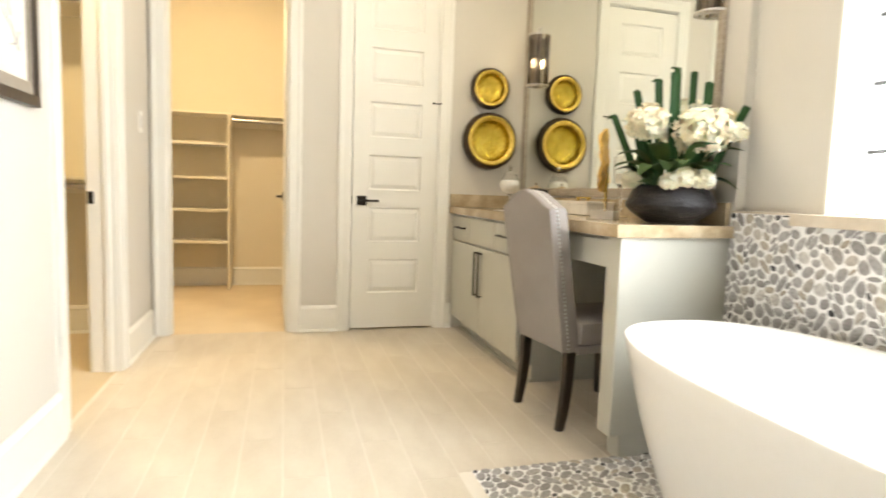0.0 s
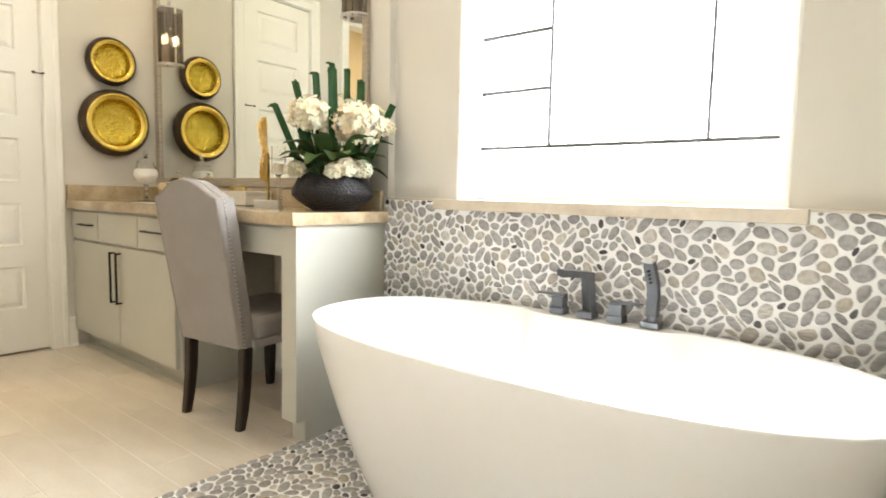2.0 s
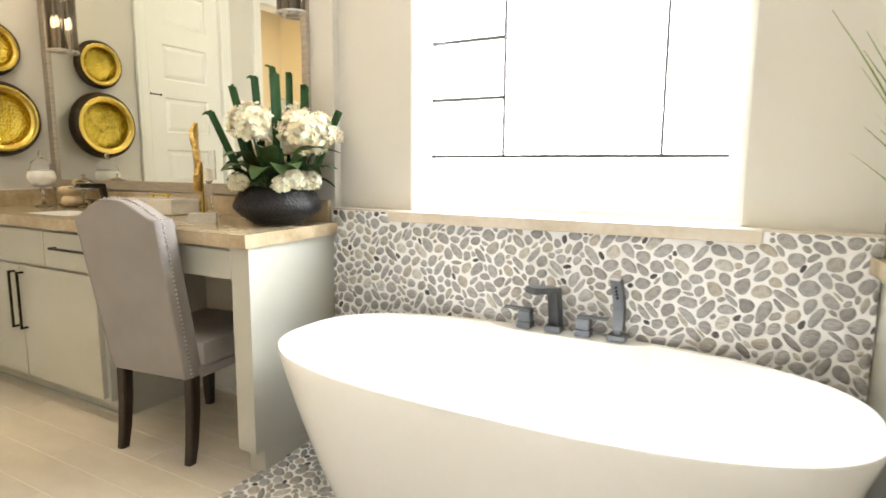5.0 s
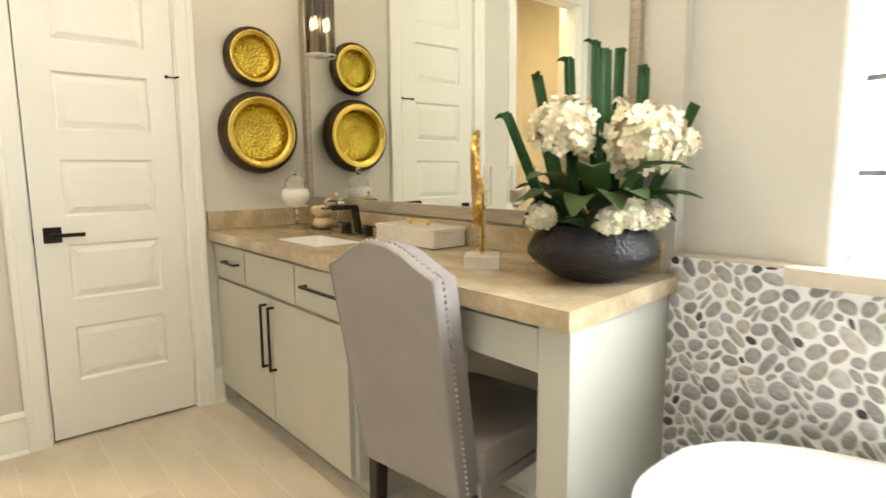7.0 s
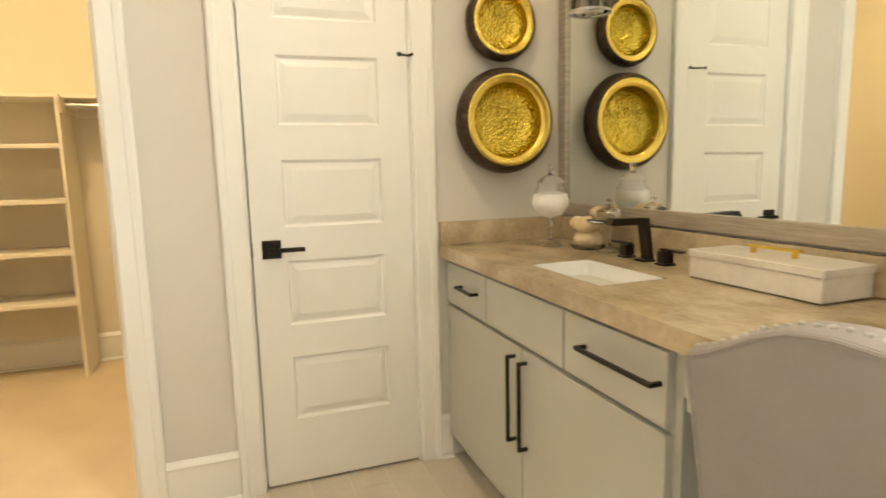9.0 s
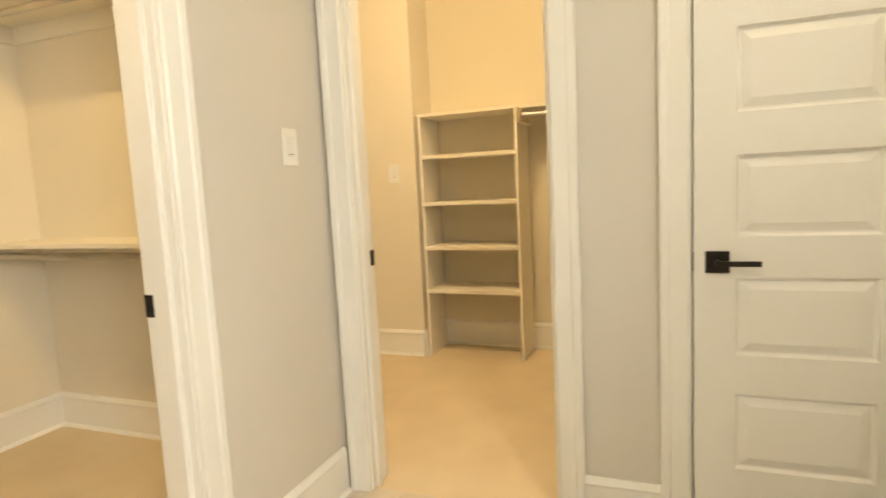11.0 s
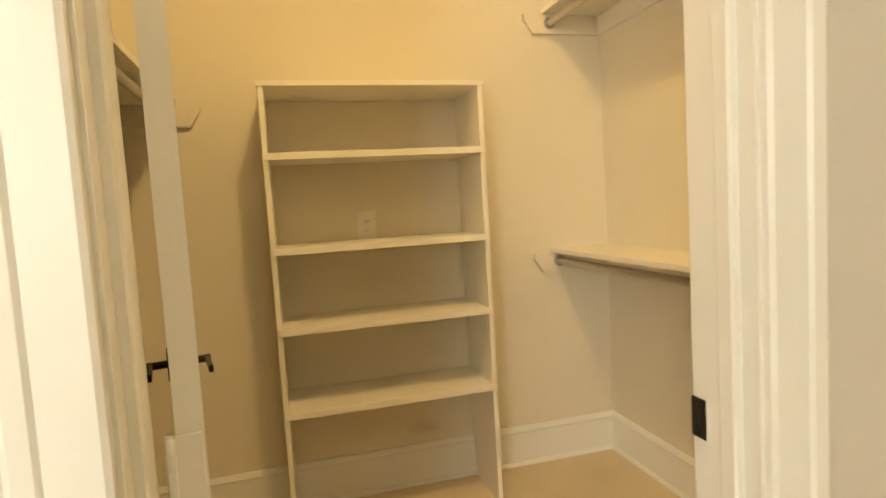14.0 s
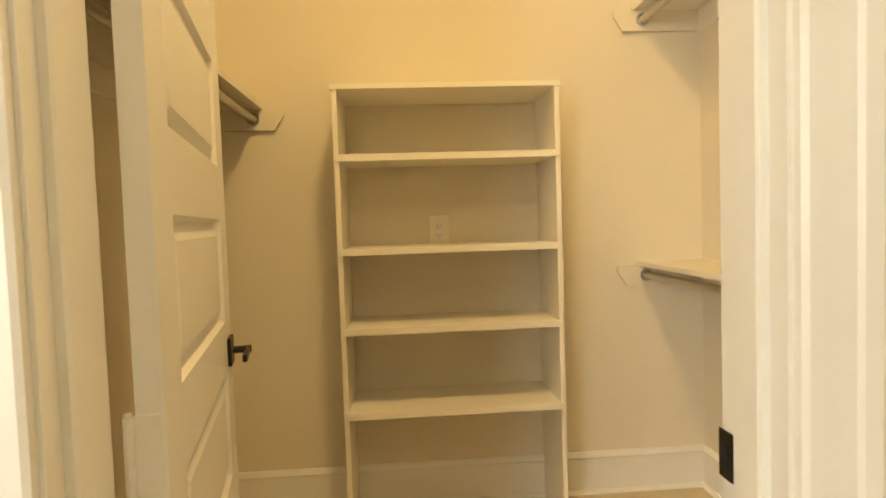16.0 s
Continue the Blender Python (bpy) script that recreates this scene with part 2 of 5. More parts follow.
def sweep(bm, profile, a, b, side, out):
    """A straight moulding from a to b: profile points lie along side and out."""
    a, b, side, out = (Vector(v) for v in (a, b, side, out))
    ends = [[bm.verts.new(p + side * u + out * w) for u, w in profile] for p in (a, b)]
    n = len(profile)
    for i in range(n):
        j = (i + 1) % n
        bm.faces.new((ends[0][i], ends[0][j], ends[1][j], ends[1][i]))
    bm.faces.new(ends[0][::-1])
    bm.faces.new(ends[1])


def doorway(name, label, a, b, u, out, depth, stop_at=0.06):
    """Casing on both faces, jamb and stop of a doorway from a to b along u; out points into the bathroom."""
    a, b, u, out = (Vector(v) for v in (a, b, u, out))
    top = thing(name, label, "door frame", kind="structure")
    up = Vector((0, 0, 1))
    for o, base in ((out, Vector((0, 0, 0))), (-out, -out * depth)):
        for p, side in ((a, -u), (b, u)):
            bm = bmesh.new()
            q = p + base - side * 0.006
            sweep(bm, CASING, q, q + up * (DOORTOP + 0.08), side, o)
            part("casing", bm, M_TRIM, top)
        bm = bmesh.new()
        sweep(bm, CASING, a + base + up * (DOORTOP - 0.006), b + base + up * (DOORTOP - 0.006), up, o * 0.96)
        part("head_casing", bm, M_TRIM, top)
    for p, d in ((a, u), (b, -u)):
        bm = bmesh.new()
        sweep(bm, ((0.0, 0), (0, 0.012), (depth, 0.012), (depth, 0)), p - up * 0.0, p + up * DOORTOP, -out, d)
        sweep(bm, ((stop_at, 0.011), (stop_at, 0.022), (stop_at + 0.004, 0.025), (stop_at + 0.028, 0.025), (stop_at + 0.032, 0.022), (stop_at + 0.032, 0.011)), p, p + up * DOORTOP, -out, d)
        part("jamb", bm, M_TRIM, top)
    bm = bmesh.new()
    sweep(bm, ((0.001, 0), (0.001, 0.012), (depth - 0.001, 0.012), (depth - 0.001, 0)), a + up * DOORTOP, b + up * DOORTOP, -out, -up)
    part("head_jamb", bm, M_TRIM, top)
    return top


f1 = doorway("door_frame_1", "white moulded casing round the closed door", (0, D1, 0), (0, D2, 0), (0, 1, 0), (1, 0, 0), T, 0.05)
f2 = doorway("door_frame_2", "white moulded casing round the second closet doorway", (0, C2A, 0), (0, C2B, 0), (0, 1, 0), (1, 0, 0), T, 0.03)
f3 = doorway("door_frame_3", "white moulded casing round the closet doorway", (C1A, S, 0), (C1B, S, 0), (1, 0, 0), (0, 1, 0), T, 0.03)


def strike(parent, m):
    bm = boxes((-0.0015, 0.0015, -0.0145, 0.0145, -0.031, 0.031), bevel=0.001)
    turned(bm, m)
    p = part("strike_plate", bm, M_BRONZE, parent, "dark bronze strike plate")
    bm = boxes((-0.003, 0.003, -0.008, 0.008, -0.014, 0.014))
    part("latch_hole_shade", turned(bm, m), M_HOLE, p)


# near-black: paints the shade inside holes and slots, also colours the nozzle pins
M_HOLE = shader("dark_hole", (0.01, 0.009, 0.008), 0.8)[0]
strike(f3, pose(C1A + 0.0135, S - 0.1165, 0.897))
strike(f2, pose(-0.109, C2A + 0.0135, 0.91, 0, 0, 90))


def skirting(runs, mat=M_TRIM):
    """One run of baseboard with a quarter-round shoe; a, b along the wall, n the way it faces."""
    for a, b, n in runs:
        bm = bmesh.new()
        sweep(bm, BASE, (*a, 0), (*b, 0), (0, 0, 1), (*n, 0))
        sweep(bm, ((0, 0.015), (0, 0.030), (0.008, 0.028), (0.014, 0.022), (0.016, 0.015)), (*a, 0), (*b, 0), (0, 0, 1), (*n, 0))
        setting("baseboard", bm, mat, "white painted baseboard along the wall foot", "baseboard")


skirting([((0, C2B + 0.079), (0, D1 - 0.079), (1, 0)), ((0, D2 + 0.079), (0, -0.565), (1, 0)), ((0.03, S), (C1A - 0.079, S), (0, 1)), ((C1B + 0.079, S), (EAST, S), (0, 1)),
          ((1.29, VY), (2.06, VY), (0, -1)), ((EAST, S), (EAST, -0.6), (-1, 0)),
          ((SIDE1, BACK1), (FAR1, BACK1), (0, 1)), ((SIDE1, BACK1), (SIDE1, S - T), (1, 0)), ((FAR1, BACK1), (FAR1, S - T), (-1, 0)),
          ((BACK2, -2.94), (BACK2, -1.45), (1, 0)), ((-1.70, -3.7), (-1.70, -2.94), (1, 0)), ((BACK2, -2.94), (-1.70, -2.94), (0, 1)), ((BACK2, -1.45), (-T, -1.45), (0, -1))])

# ---- doors ----
PANELS = [0.262 + 0.362 * i for i in range(6)]


def door(name, label, m, width, height=2.42, thick=0.036):
    """A six-panel leaf; local x from the hinge edge, y through the leaf, z up."""
    top = thing(name, label, "door", m, kind="structure")
    h = thick / 2
    side = 0.115
    bm = boxes((0, side, -h, h, 0.012, height), (width - side, width, -h, h, 0.012, height))
    last = 0.012
    for z in PANELS:
        block(bm, side, width - side, -h, h, last, z)
        last = z + 0.24
    block(bm, side, width - side, -h, h, last, height)
    bmesh.ops.remove_doubles(bm, verts=bm.verts, dist=1e-5)
    part("leaf", bm, M_TRIM, top)
    for z in PANELS:
        bm = bmesh.new()
        for s in (-1, 1):
            rings = []
            for inset, d in ((0, h - 0.001), (0.007, h - 0.011), (0.012, h - 0.012), (0.038, h - 0.003), (0.040, h - 0.003)):
                rings.append([bm.verts.new((x, s * d, zz)) for x, zz in ((side + inset, z + inset), (width - side - inset, z + inset), (width - side - inset, z + 0.24 - inset), (side + inset, z + 0.24 - inset))])
            for p, q in zip(rings, rings[1:]):
                for i in range(4):
                    bm.faces.new((p[i], p[(i + 1) % 4], q[(i + 1) % 4], q[i]))
            bm.faces.new(rings[-1])
        part("panel", bm, M_TRIM, top)
    for s in (-1, 1):
        bm = boxes((width - 0.098, width - 0.032, s * h + min(0, s * 0.009), s * h + max(0, s * 0.009), 0.877, 0.943), bevel=0.0015)
        rose = part("handle_rose", bm, M_BRONZE, top, "square dark bronze rose")
        bm = rod(bmesh.new(), (width - 0.065, s * h, 0.91), (width - 0.065, s * (h + 0.052), 0.91), 0.009)
        block(bm, width - 0.178, width - 0.055, s * (h + 0.045) - 0.005, s * (h + 0.045) + 0.005, 0.902, 0.918, 0.002)
        part("lever", bm, M_BRONZE, rose)
    bm = boxes((width - 0.0005, width + 0.0015, -0.011, 0.011, 0.882, 0.938))
    part("latch_plate", bm, M_BRONZE, top)
    return top


def hinge(parent, z, s, m=Matrix(), knuckle=0.0):
    """A painted butt hinge on the hinge edge; s: the side its barrel stands on."""
    bm = bmesh.new()
    for k in range(5):
        rod(bm, (-0.004, s * 0.024, z - 0.05 + 0.02 * k), (-0.004, s * 0.024, z - 0.0306 + 0.02 * k), 0.0065, steps=10)
    rod(bm, (-0.004, s * 0.024, z + 0.05), (-0.004, s * 0.024, z + 0.054), 0.005, steps=10)
    barrel = part("hinge", bm, M_TRIM, parent, "white painted butt hinge")
    bm = boxes((-0.0025, 0.001, -0.013, 0.02, z - 0.05, z + 0.05), bevel=0.001)
    part("leaf_plate", bm, M_TRIM, barrel)
    bm = bmesh.new()
    for dz, dy in ((-0.036, 0.004), (0.0, -0.006), (0.036, 0.004)):
        rod(bm, (-0.0032, dy, z + dz), (-0.002, dy, z + dz), 0.004, steps=8)
    part("screw", bm, M_SHELF, barrel)


# closed door: hinges towards the vanity, swings into the bathroom
d1 = door("door_1", "closed white six-panel door with a dark square lever handle", pose(-0.022, D2 - 0.0145, 0, 0, 0, -90), D2 - D1 - 0.0325)
for z in (0.25, 1.0, 1.62, 2.22):
    hinge(d1, z, 1)
bm = rod(bmesh.new(), (0.0, 0.03, 1.600), (0.045, 0.075, 1.595), 0.004)
rod(bm, (0.0, 0.03, 1.600), (-0.012, 0.05, 1.603), 0.005)
rod(bm, (0.045, 0.075, 1.595), (0.05, 0.08, 1.595), 0.008)
part("door_stop", bm, M_BRONZE, d1, "dark bronze hinge-pin door stop")
# closet door, swung open into the closet
d2 = door("door_2", "open white six-panel closet door with dark lever", pose(C1B - 0.049, S - T - 0.020, 0, 0, 0, -79.3), 0.770, thick=0.033)
for z in (0.2, 0.93, 1.62, 2.22):
    hinge(d2, z, 1)
# second closet door, swung open inside against the doorway's side
d3 = door("door_3", "open white door inside the second closet", pose(-T - 0.015, C2B - 0.008, 0, 0, 0, 181.5), 0.74)
for z in (0.25, 1.0, 1.62, 2.22):
    hinge(d3, z, 1)

# ---- window over the tub ----
# white boards added over the plain reveals, standing in for blown-out daylight
wl = thing("window_glare_lining", "white lining added to imitate daylight glare on the reveals", "window lining", kind="structure")
for r in ((WX0, WX0 + 0.01, 0.0005, 0.1285, WZ0 + 0.029, WZ1), (WX1 - 0.01, WX1, 0.0005, 0.1285, WZ0 + 0.029, WZ1), (WX0 + 0.01, WX1 - 0.01, 0.0005, 0.1285, WZ1 - 0.01, WZ1)):
    part("glare_board", boxes(r), M_TRIM, wl)
win = thing("window_1", "large bright window with dark narrow muntins", "window", kind="structure")
FX0, FX1 = WX0 + 0.012, WX1 - 0.055     # daylight edges of the window frame
part("window_frame", boxes((WX0, FX0, 0.13, 0.19, WZ0 + 0.03, WZ1), (FX1, WX1, 0.13, 0.19, WZ0 + 0.03, WZ1), (FX0, FX1, 0.13, 0.19, WZ0 + 0.03, WZ0 + 0.050),
                           (FX0, FX1, 0.13, 0.19, WZ1 - 0.05, WZ1)), M_TRIM, win)
part("window_sill", boxes((2.405, 3.705, -0.075, 0.0, WZ0 - 0.013, WZ0 + 0.028), (WX0 + 0.001, WX1 - 0.001, 0.0, 0.13, WZ0 + 0.001, WZ0 + 0.028), bevel=0.003), M_SILL, win, "pale travertine sill")
g = 0.0065
xs, zl = (2.797, 3.382), (1.161, 1.387, 1.611)
for x in xs:
    part("muntin", boxes((x - 0.005, x + 0.005, 0.150, 0.166, zl[0] + g, WZ1 - 0.05)), M_MUNTIN, win, "dark grey muntin")
part("muntin", boxes((FX0, FX1, 0.150, 0.166, zl[0] - g, zl[0] + g)), M_MUNTIN, win, "dark grey muntin")
for z in (*zl[1:], 1.835, 2.06):
    part("muntin", boxes((FX0, xs[0] - 0.005, 0.150, 0.166, z - g, z + g)), M_MUNTIN, win, "dark grey muntin")
pane = part("pane", boxes((FX0 - 0.002, FX1 + 0.002, 0.172, 0.178, WZ0 + 0.045, WZ1 - 0.045)), M_GLASS, win)
pane.visible_shadow = False

# ---- ceiling lamps ----


def unseen_downlight(x, y, power, colour, mat, spread=0.16):
    top = thing("unseen_ceiling_light", "round white ceiling light, fixture unseen", "ceiling light", pose(x, y, CEIL), group="recessed ceiling lights")
    part("trim_ring", lathe(((0.075, -0.001), (0.078, -0.006), (0.098, -0.006), (0.102, 0.0))), M_TRIM, top, smooth=True)
    part("lens", lathe(((0, -0.002), (0.075, -0.002))), mat, top)
    lamp("unseen_downlight", "AREA", power, colour, look((x, y, CEIL - 0.01), (x, y, 0)), spread)


# bathroom: unseen lamps added in the ceiling to lift the warm light
for x, y, p in ((1.1, -1.0, 18), (2.6, -1.45, 9), (4.6, -1.45, 9)):
    unseen_downlight(x, y, p, WARM, M_LAMP)
# closets: overhead amber lamps inferred from the shelf shadows
unseen_downlight(0.95, -2.92, 39, AMBER, M_LAMPA, 0.2)
unseen_downlight(-0.48, -2.35, 47, (1.0, 0.745, 0.42), M_LAMPA, 0.2)

# ---- vanities ----


def pull(parent, a, b):
    """A square bar pull whose two ends stand at a and b on the front, facing -y."""
    a, b = Vector(a), Vector(b)
    lo, hi = Vector(map(min, a, b)), Vector(map(max, a, b))
    bm = boxes((lo.x - 0.005, hi.x + 0.005, a.y - 0.032, a.y - 0.022, lo.z - 0.005, hi.z + 0.005), bevel=0.0015)
    for p in (a, b):
        block(bm, p.x - 0.0045, p.x + 0.0045, p.y - 0.025, p.y, p.z - 0.0045, p.z + 0.0045)
    part("handle", bm, M_BRONZE, parent, "dark bronze bar pull")


def cabinet_with_fronts(label, x0, x1, drawers, doors, pulls, back=-0.005):
    c = thing("vanity_cabinet", label, "cabinet")
    part("body", boxes((x0, x1, -0.555, back, 0.095, 0.8375)), M_CAB, c)
    part("plinth", boxes((x0 + 0.01, x1 - 0.002, -0.49, -0.06, 0, 0.095), (x0 + 0.01, x1 - 0.002, -0.505, -0.49, 0, 0.012)), M_CAB, c)
    out = []
    for kind, rows in (("drawer_front", drawers), ("cabinet_door", doors)):
        for r in rows:
            p = part(kind, boxes((r[0], r[1], -0.577, -0.5555, r[2], r[3]), bevel=0.002), M_CAB, c)
            out.append(p)
    for i, a, b in pulls:
        pull(out[i], (a[0], -0.577, a[1]), (b[0], -0.577, b[1]))
    return c


Z0, Z1, Y0, Y1 = 0.663, 0.820, 0.108, 0.648
cabinet_with_fronts("grey-beige painted vanity cabinet with two doors and drawers", 0.004, 1.283,
                    [(0.024, 0.394, Z0, Z1), (0.402, 0.882, Z0, Z1), (0.890, 1.262, Z0, Z1)], [(0.024, 0.651, Y0, Y1), (0.657, 1.262, Y0, Y1)],
                    [(0, (0.185, 0.748), (0.33, 0.748)), (2, (0.985, 0.752), (1.245, 0.752)), (3, (0.612, 0.350), (0.612, 0.615)), (4, (0.686, 0.350), (0.686, 0.615))], VY - 0.003)
knee = thing("dressing_table_end", "grey-beige end panel and apron of the dressing table", "cabinet")


def skewed(x0, x1, x2, y0, y1, z0, z1, bevel, left=False):
    """A block whose far end, at y1, runs from x0 to x2 (or, left, from x2 to x1)."""
    bm = boxes((x0, x1, y0, y1, z0, z1))
    for v in bm.verts:
        if v.co.y > (y0 + y1) / 2 and (v.co.x < (x0 + x1) / 2) == left:
            v.co.x = x2
    bmesh.ops.bevel(bm, geom=list(bm.edges), offset=bevel, segments=2, affect="EDGES", profile=0.6)
    return bm


part("end_panel", skewed(2.090, 2.178, 2.116, -0.577, VY - 0.003, 0.092, 0.8375, 0.002), M_CAB, knee)
part("plinth", skewed(2.094, 2.170, 2.114, -0.53, VY - 0.003, 0, 0.092, 0.001), M_CAB, knee)
part("apron_frame", boxes((1.284, 2.089, -0.555, -0.53, 0.735, 0.8375)), M_CAB, knee)
part("drawer_front", boxes((1.31, 2.084, -0.572, -0.5555, 0.719, 0.822), bevel=0.002), M_CAB, knee)
part("drawer_box", boxes((1.32, 2.05, -0.529, -0.1, 0.742, 0.82)), M_CAB, knee)

SX0, SX1, SY0, SY1 = 0.575, 0.935, -0.505, -0.295   # basin cut-out
top = thing("vanity_countertop", "polished beige travertine countertop with splashback", "countertop")
bm = boxes((0.001, SX0, -0.60, VY - 0.001, 0.838, 0.885), (SX1, 2.19, -0.60, VY - 0.001, 0.838, 0.885), (SX0, SX1, -0.60, SY0, 0.838, 0.885), (SX0, SX1, SY1, VY - 0.001, 0.838, 0.885))
for v in bm.verts:
    if v.co.x > 2.1 and v.co.y > -0.3:
        v.co.x = 2.138
part("slab", bm, M_STONE, top)
part("splashback", boxes((0.022, 2.095, VY - 0.022, VY - 0.001, 0.8855, 0.975), bevel=0.002), M_STONE, top)
part("side_splash", boxes((0.001, 0.021, -0.597, VY - 0.001, 0.8855, 0.975), bevel=0.002), M_STONE, top)


def basin():
    s = thing("sink", "white rectangular undermount basin", "sink", pose(0, 0, 0))
    bm = bmesh.new()
    rings = []
    for inset, z in ((-0.001, 0.8365), (0.0005, 0.8835), (0.003, 0.8838), (0.007, 0.80), (0.02, 0.735), (0.05, 0.725), (0.14, 0.722)):
        n = []
        for cx, cy, a0 in ((SX1, SY1, 0), (SX0, SY1, 90), (SX0, SY0, 180), (SX1, SY0, 270)):
            r = 0.03
            ix, iy = min(inset, 0.1), min(inset, 0.075)
            for k in range(5):
                a = radians(a0 + 22.5 * k)
                px = cx + (-1 if cx == SX1 else 1) * (r + ix)
                py = cy + (-1 if cy == SY1 else 1) * (r + iy)
                n.append(bm.verts.new((px + r * math.cos(a), py + r * math.sin(a), z)))
        rings.append(n)
    for p, q in zip(rings, rings[1:]):
        for i in range(20):
            bm.faces.new((p[i], p[(i + 1) % 20], q[(i + 1) % 20], q[i]))
    bm.faces.new(rings[-1])
    part("bowl", bm, M_WHITE, s, smooth=True)
    part("drain", lathe(((0, 0.728), (0.018, 0.728), (0.021, 0.7235)), 20, at=(0.755, -0.40, 0)), M_BRONZE, s, "dark bronze drain")


basin()


def bar(bm, pts, half_w, half_t):
    """A flat bent bar through pts in the y-z plane, width along x."""
    x = pts[0][0]
    rings = []
    for i, p in enumerate(pts):
        a, b = Vector(pts[max(i - 1, 0)]), Vector(pts[min(i + 1, len(pts) - 1)])
        d = (b - a).normalized()
        nrm = Vector((0, -d.z, d.y))
        k = half_t
        if 0 < i < len(pts) - 1:
            d1 = (Vector(p) - a).normalized()
            k = half_t / max(0.5, abs(Vector((0, -d1.z, d1.y)).dot(nrm)))
        rings.append([bm.verts.new(Vector(p) + Vector((s * half_w, 0, 0)) + nrm * t * k) for s, t in ((-1, -1), (1, -1), (1, 1), (-1, 1))])
    for p, q in zip(rings, rings[1:]):
        for i in range(4):
            bm.faces.new((p[i], p[(i + 1) % 4], q[(i + 1) % 4], q[i]))
    bm.faces.new(rings[0][::-1])
    bm.faces.new(rings[-1])
    return bm


def basin_tap():
    t = thing("sink_faucet", "dark bronze square three-piece basin tap", "faucet", pose(0.685, -0.165, 0.885) @ Matrix.Scale(0.84, 4))
    part("spout_base", boxes((-0.027, 0.027, -0.027, 0.027, 0, 0.008), bevel=0.001), M_BRONZE, t)
    part("spout", bar(bmesh.new(), ((0, 0.012, 0.006), (0, -0.012, 0.148), (0, -0.15, 0.152), (0, -0.155, 0.14)), 0.019, 0.013), M_BRONZE, t)
    for x, s in ((-0.105, -1), (0.105, 1)):
        h = part("handle", boxes((x - 0.024, x + 0.024, -0.024, 0.024, 0, 0.008), (x - 0.019, x + 0.019, -0.019, 0.019, 0.008, 0.05), bevel=0.001), M_BRONZE, t)
        part("lever", boxes((min(x - s * 0.019, x + s * 0.085), max(x - s * 0.019, x + s * 0.085), -0.011, 0.011, 0.051, 0.059), bevel=0.001), M_BRONZE, h)


basin_tap()

# second vanity beyond the tub
V2 = 3.965
second = cabinet_with_fronts("grey-beige painted vanity cabinet beside the tub", V2 + 0.105, EAST - 0.01,
                    [(4.085, 4.54, 0.685, 0.83), (4.55, 5.24, 0.685, 0.83), (5.25, 5.94, 0.685, 0.83)], [(4.085, 4.54, 0.105, 0.67), (4.55, 5.24, 0.105, 0.67), (5.25, 5.94, 0.105, 0.67)],
                    [(0, (4.20, 0.762), (4.40, 0.762)), (1, (4.79, 0.762), (4.99, 0.762)), (2, (5.47, 0.762), (5.67, 0.762))])
part("end_panel", skewed(4.035, 4.069, 3.99, -0.577, -0.002, 0.092, 0.8395, 0.002, True), M_CAB, second)
top2 = thing("vanity_countertop", "polished beige travertine countertop on the second vanity", "countertop")
part("slab", skewed(4.015, EAST - 0.001, 3.957, -0.60, -0.001, 0.840, 0.887, 0.002, True), M_STONE, top2)
part("splashback", boxes((V2 + 0.03, EAST - 0.002, -0.022, -0.001, 0.8875, 0.975), bevel=0.002), M_STONE, top2)


def mirror(label, x0, x1, z0, z1, wall=0.0):
    m = thing("mirror", label, "mirror", pose(x0, wall - 0.001, z0))
    w, h, f = x1 - x0, z1 - z0, 0.05
    part("glass", boxes((f * 0.8, w - f * 0.8, -0.010, -0.001, f * 0.8, h - f * 0.8)), M_MIRROR, m)
    for n, r in (("bottom_rail", (0, w, -0.024, 0, 0, f)), ("top_rail", (0, w, -0.024, 0, h - f, h)), ("side_rail", (0, f, -0.0235, 0, f, h - f)), ("side_rail", (w - f * 0.6, w, -0.0235, 0, f, h - f))):
        part(n, boxes(r, bevel=0.003), M_MFRAME, m, "ribbed champagne-silver frame")


M_MFRAME = surface("champagne_frame", (0.30, 0.25, 0.19), (0.52, 0.46, 0.38), 0.4, 5, 30, 0.3, 0.35, stretch=(2, 8, 30))
mirror("large wall mirror with a ribbed champagne frame", 0.004, 2.0, 0.983, 2.75, VY)
mirror("large wall mirror over the second vanity", 4.15, EAST - 0.02, 0.983, 2.75)


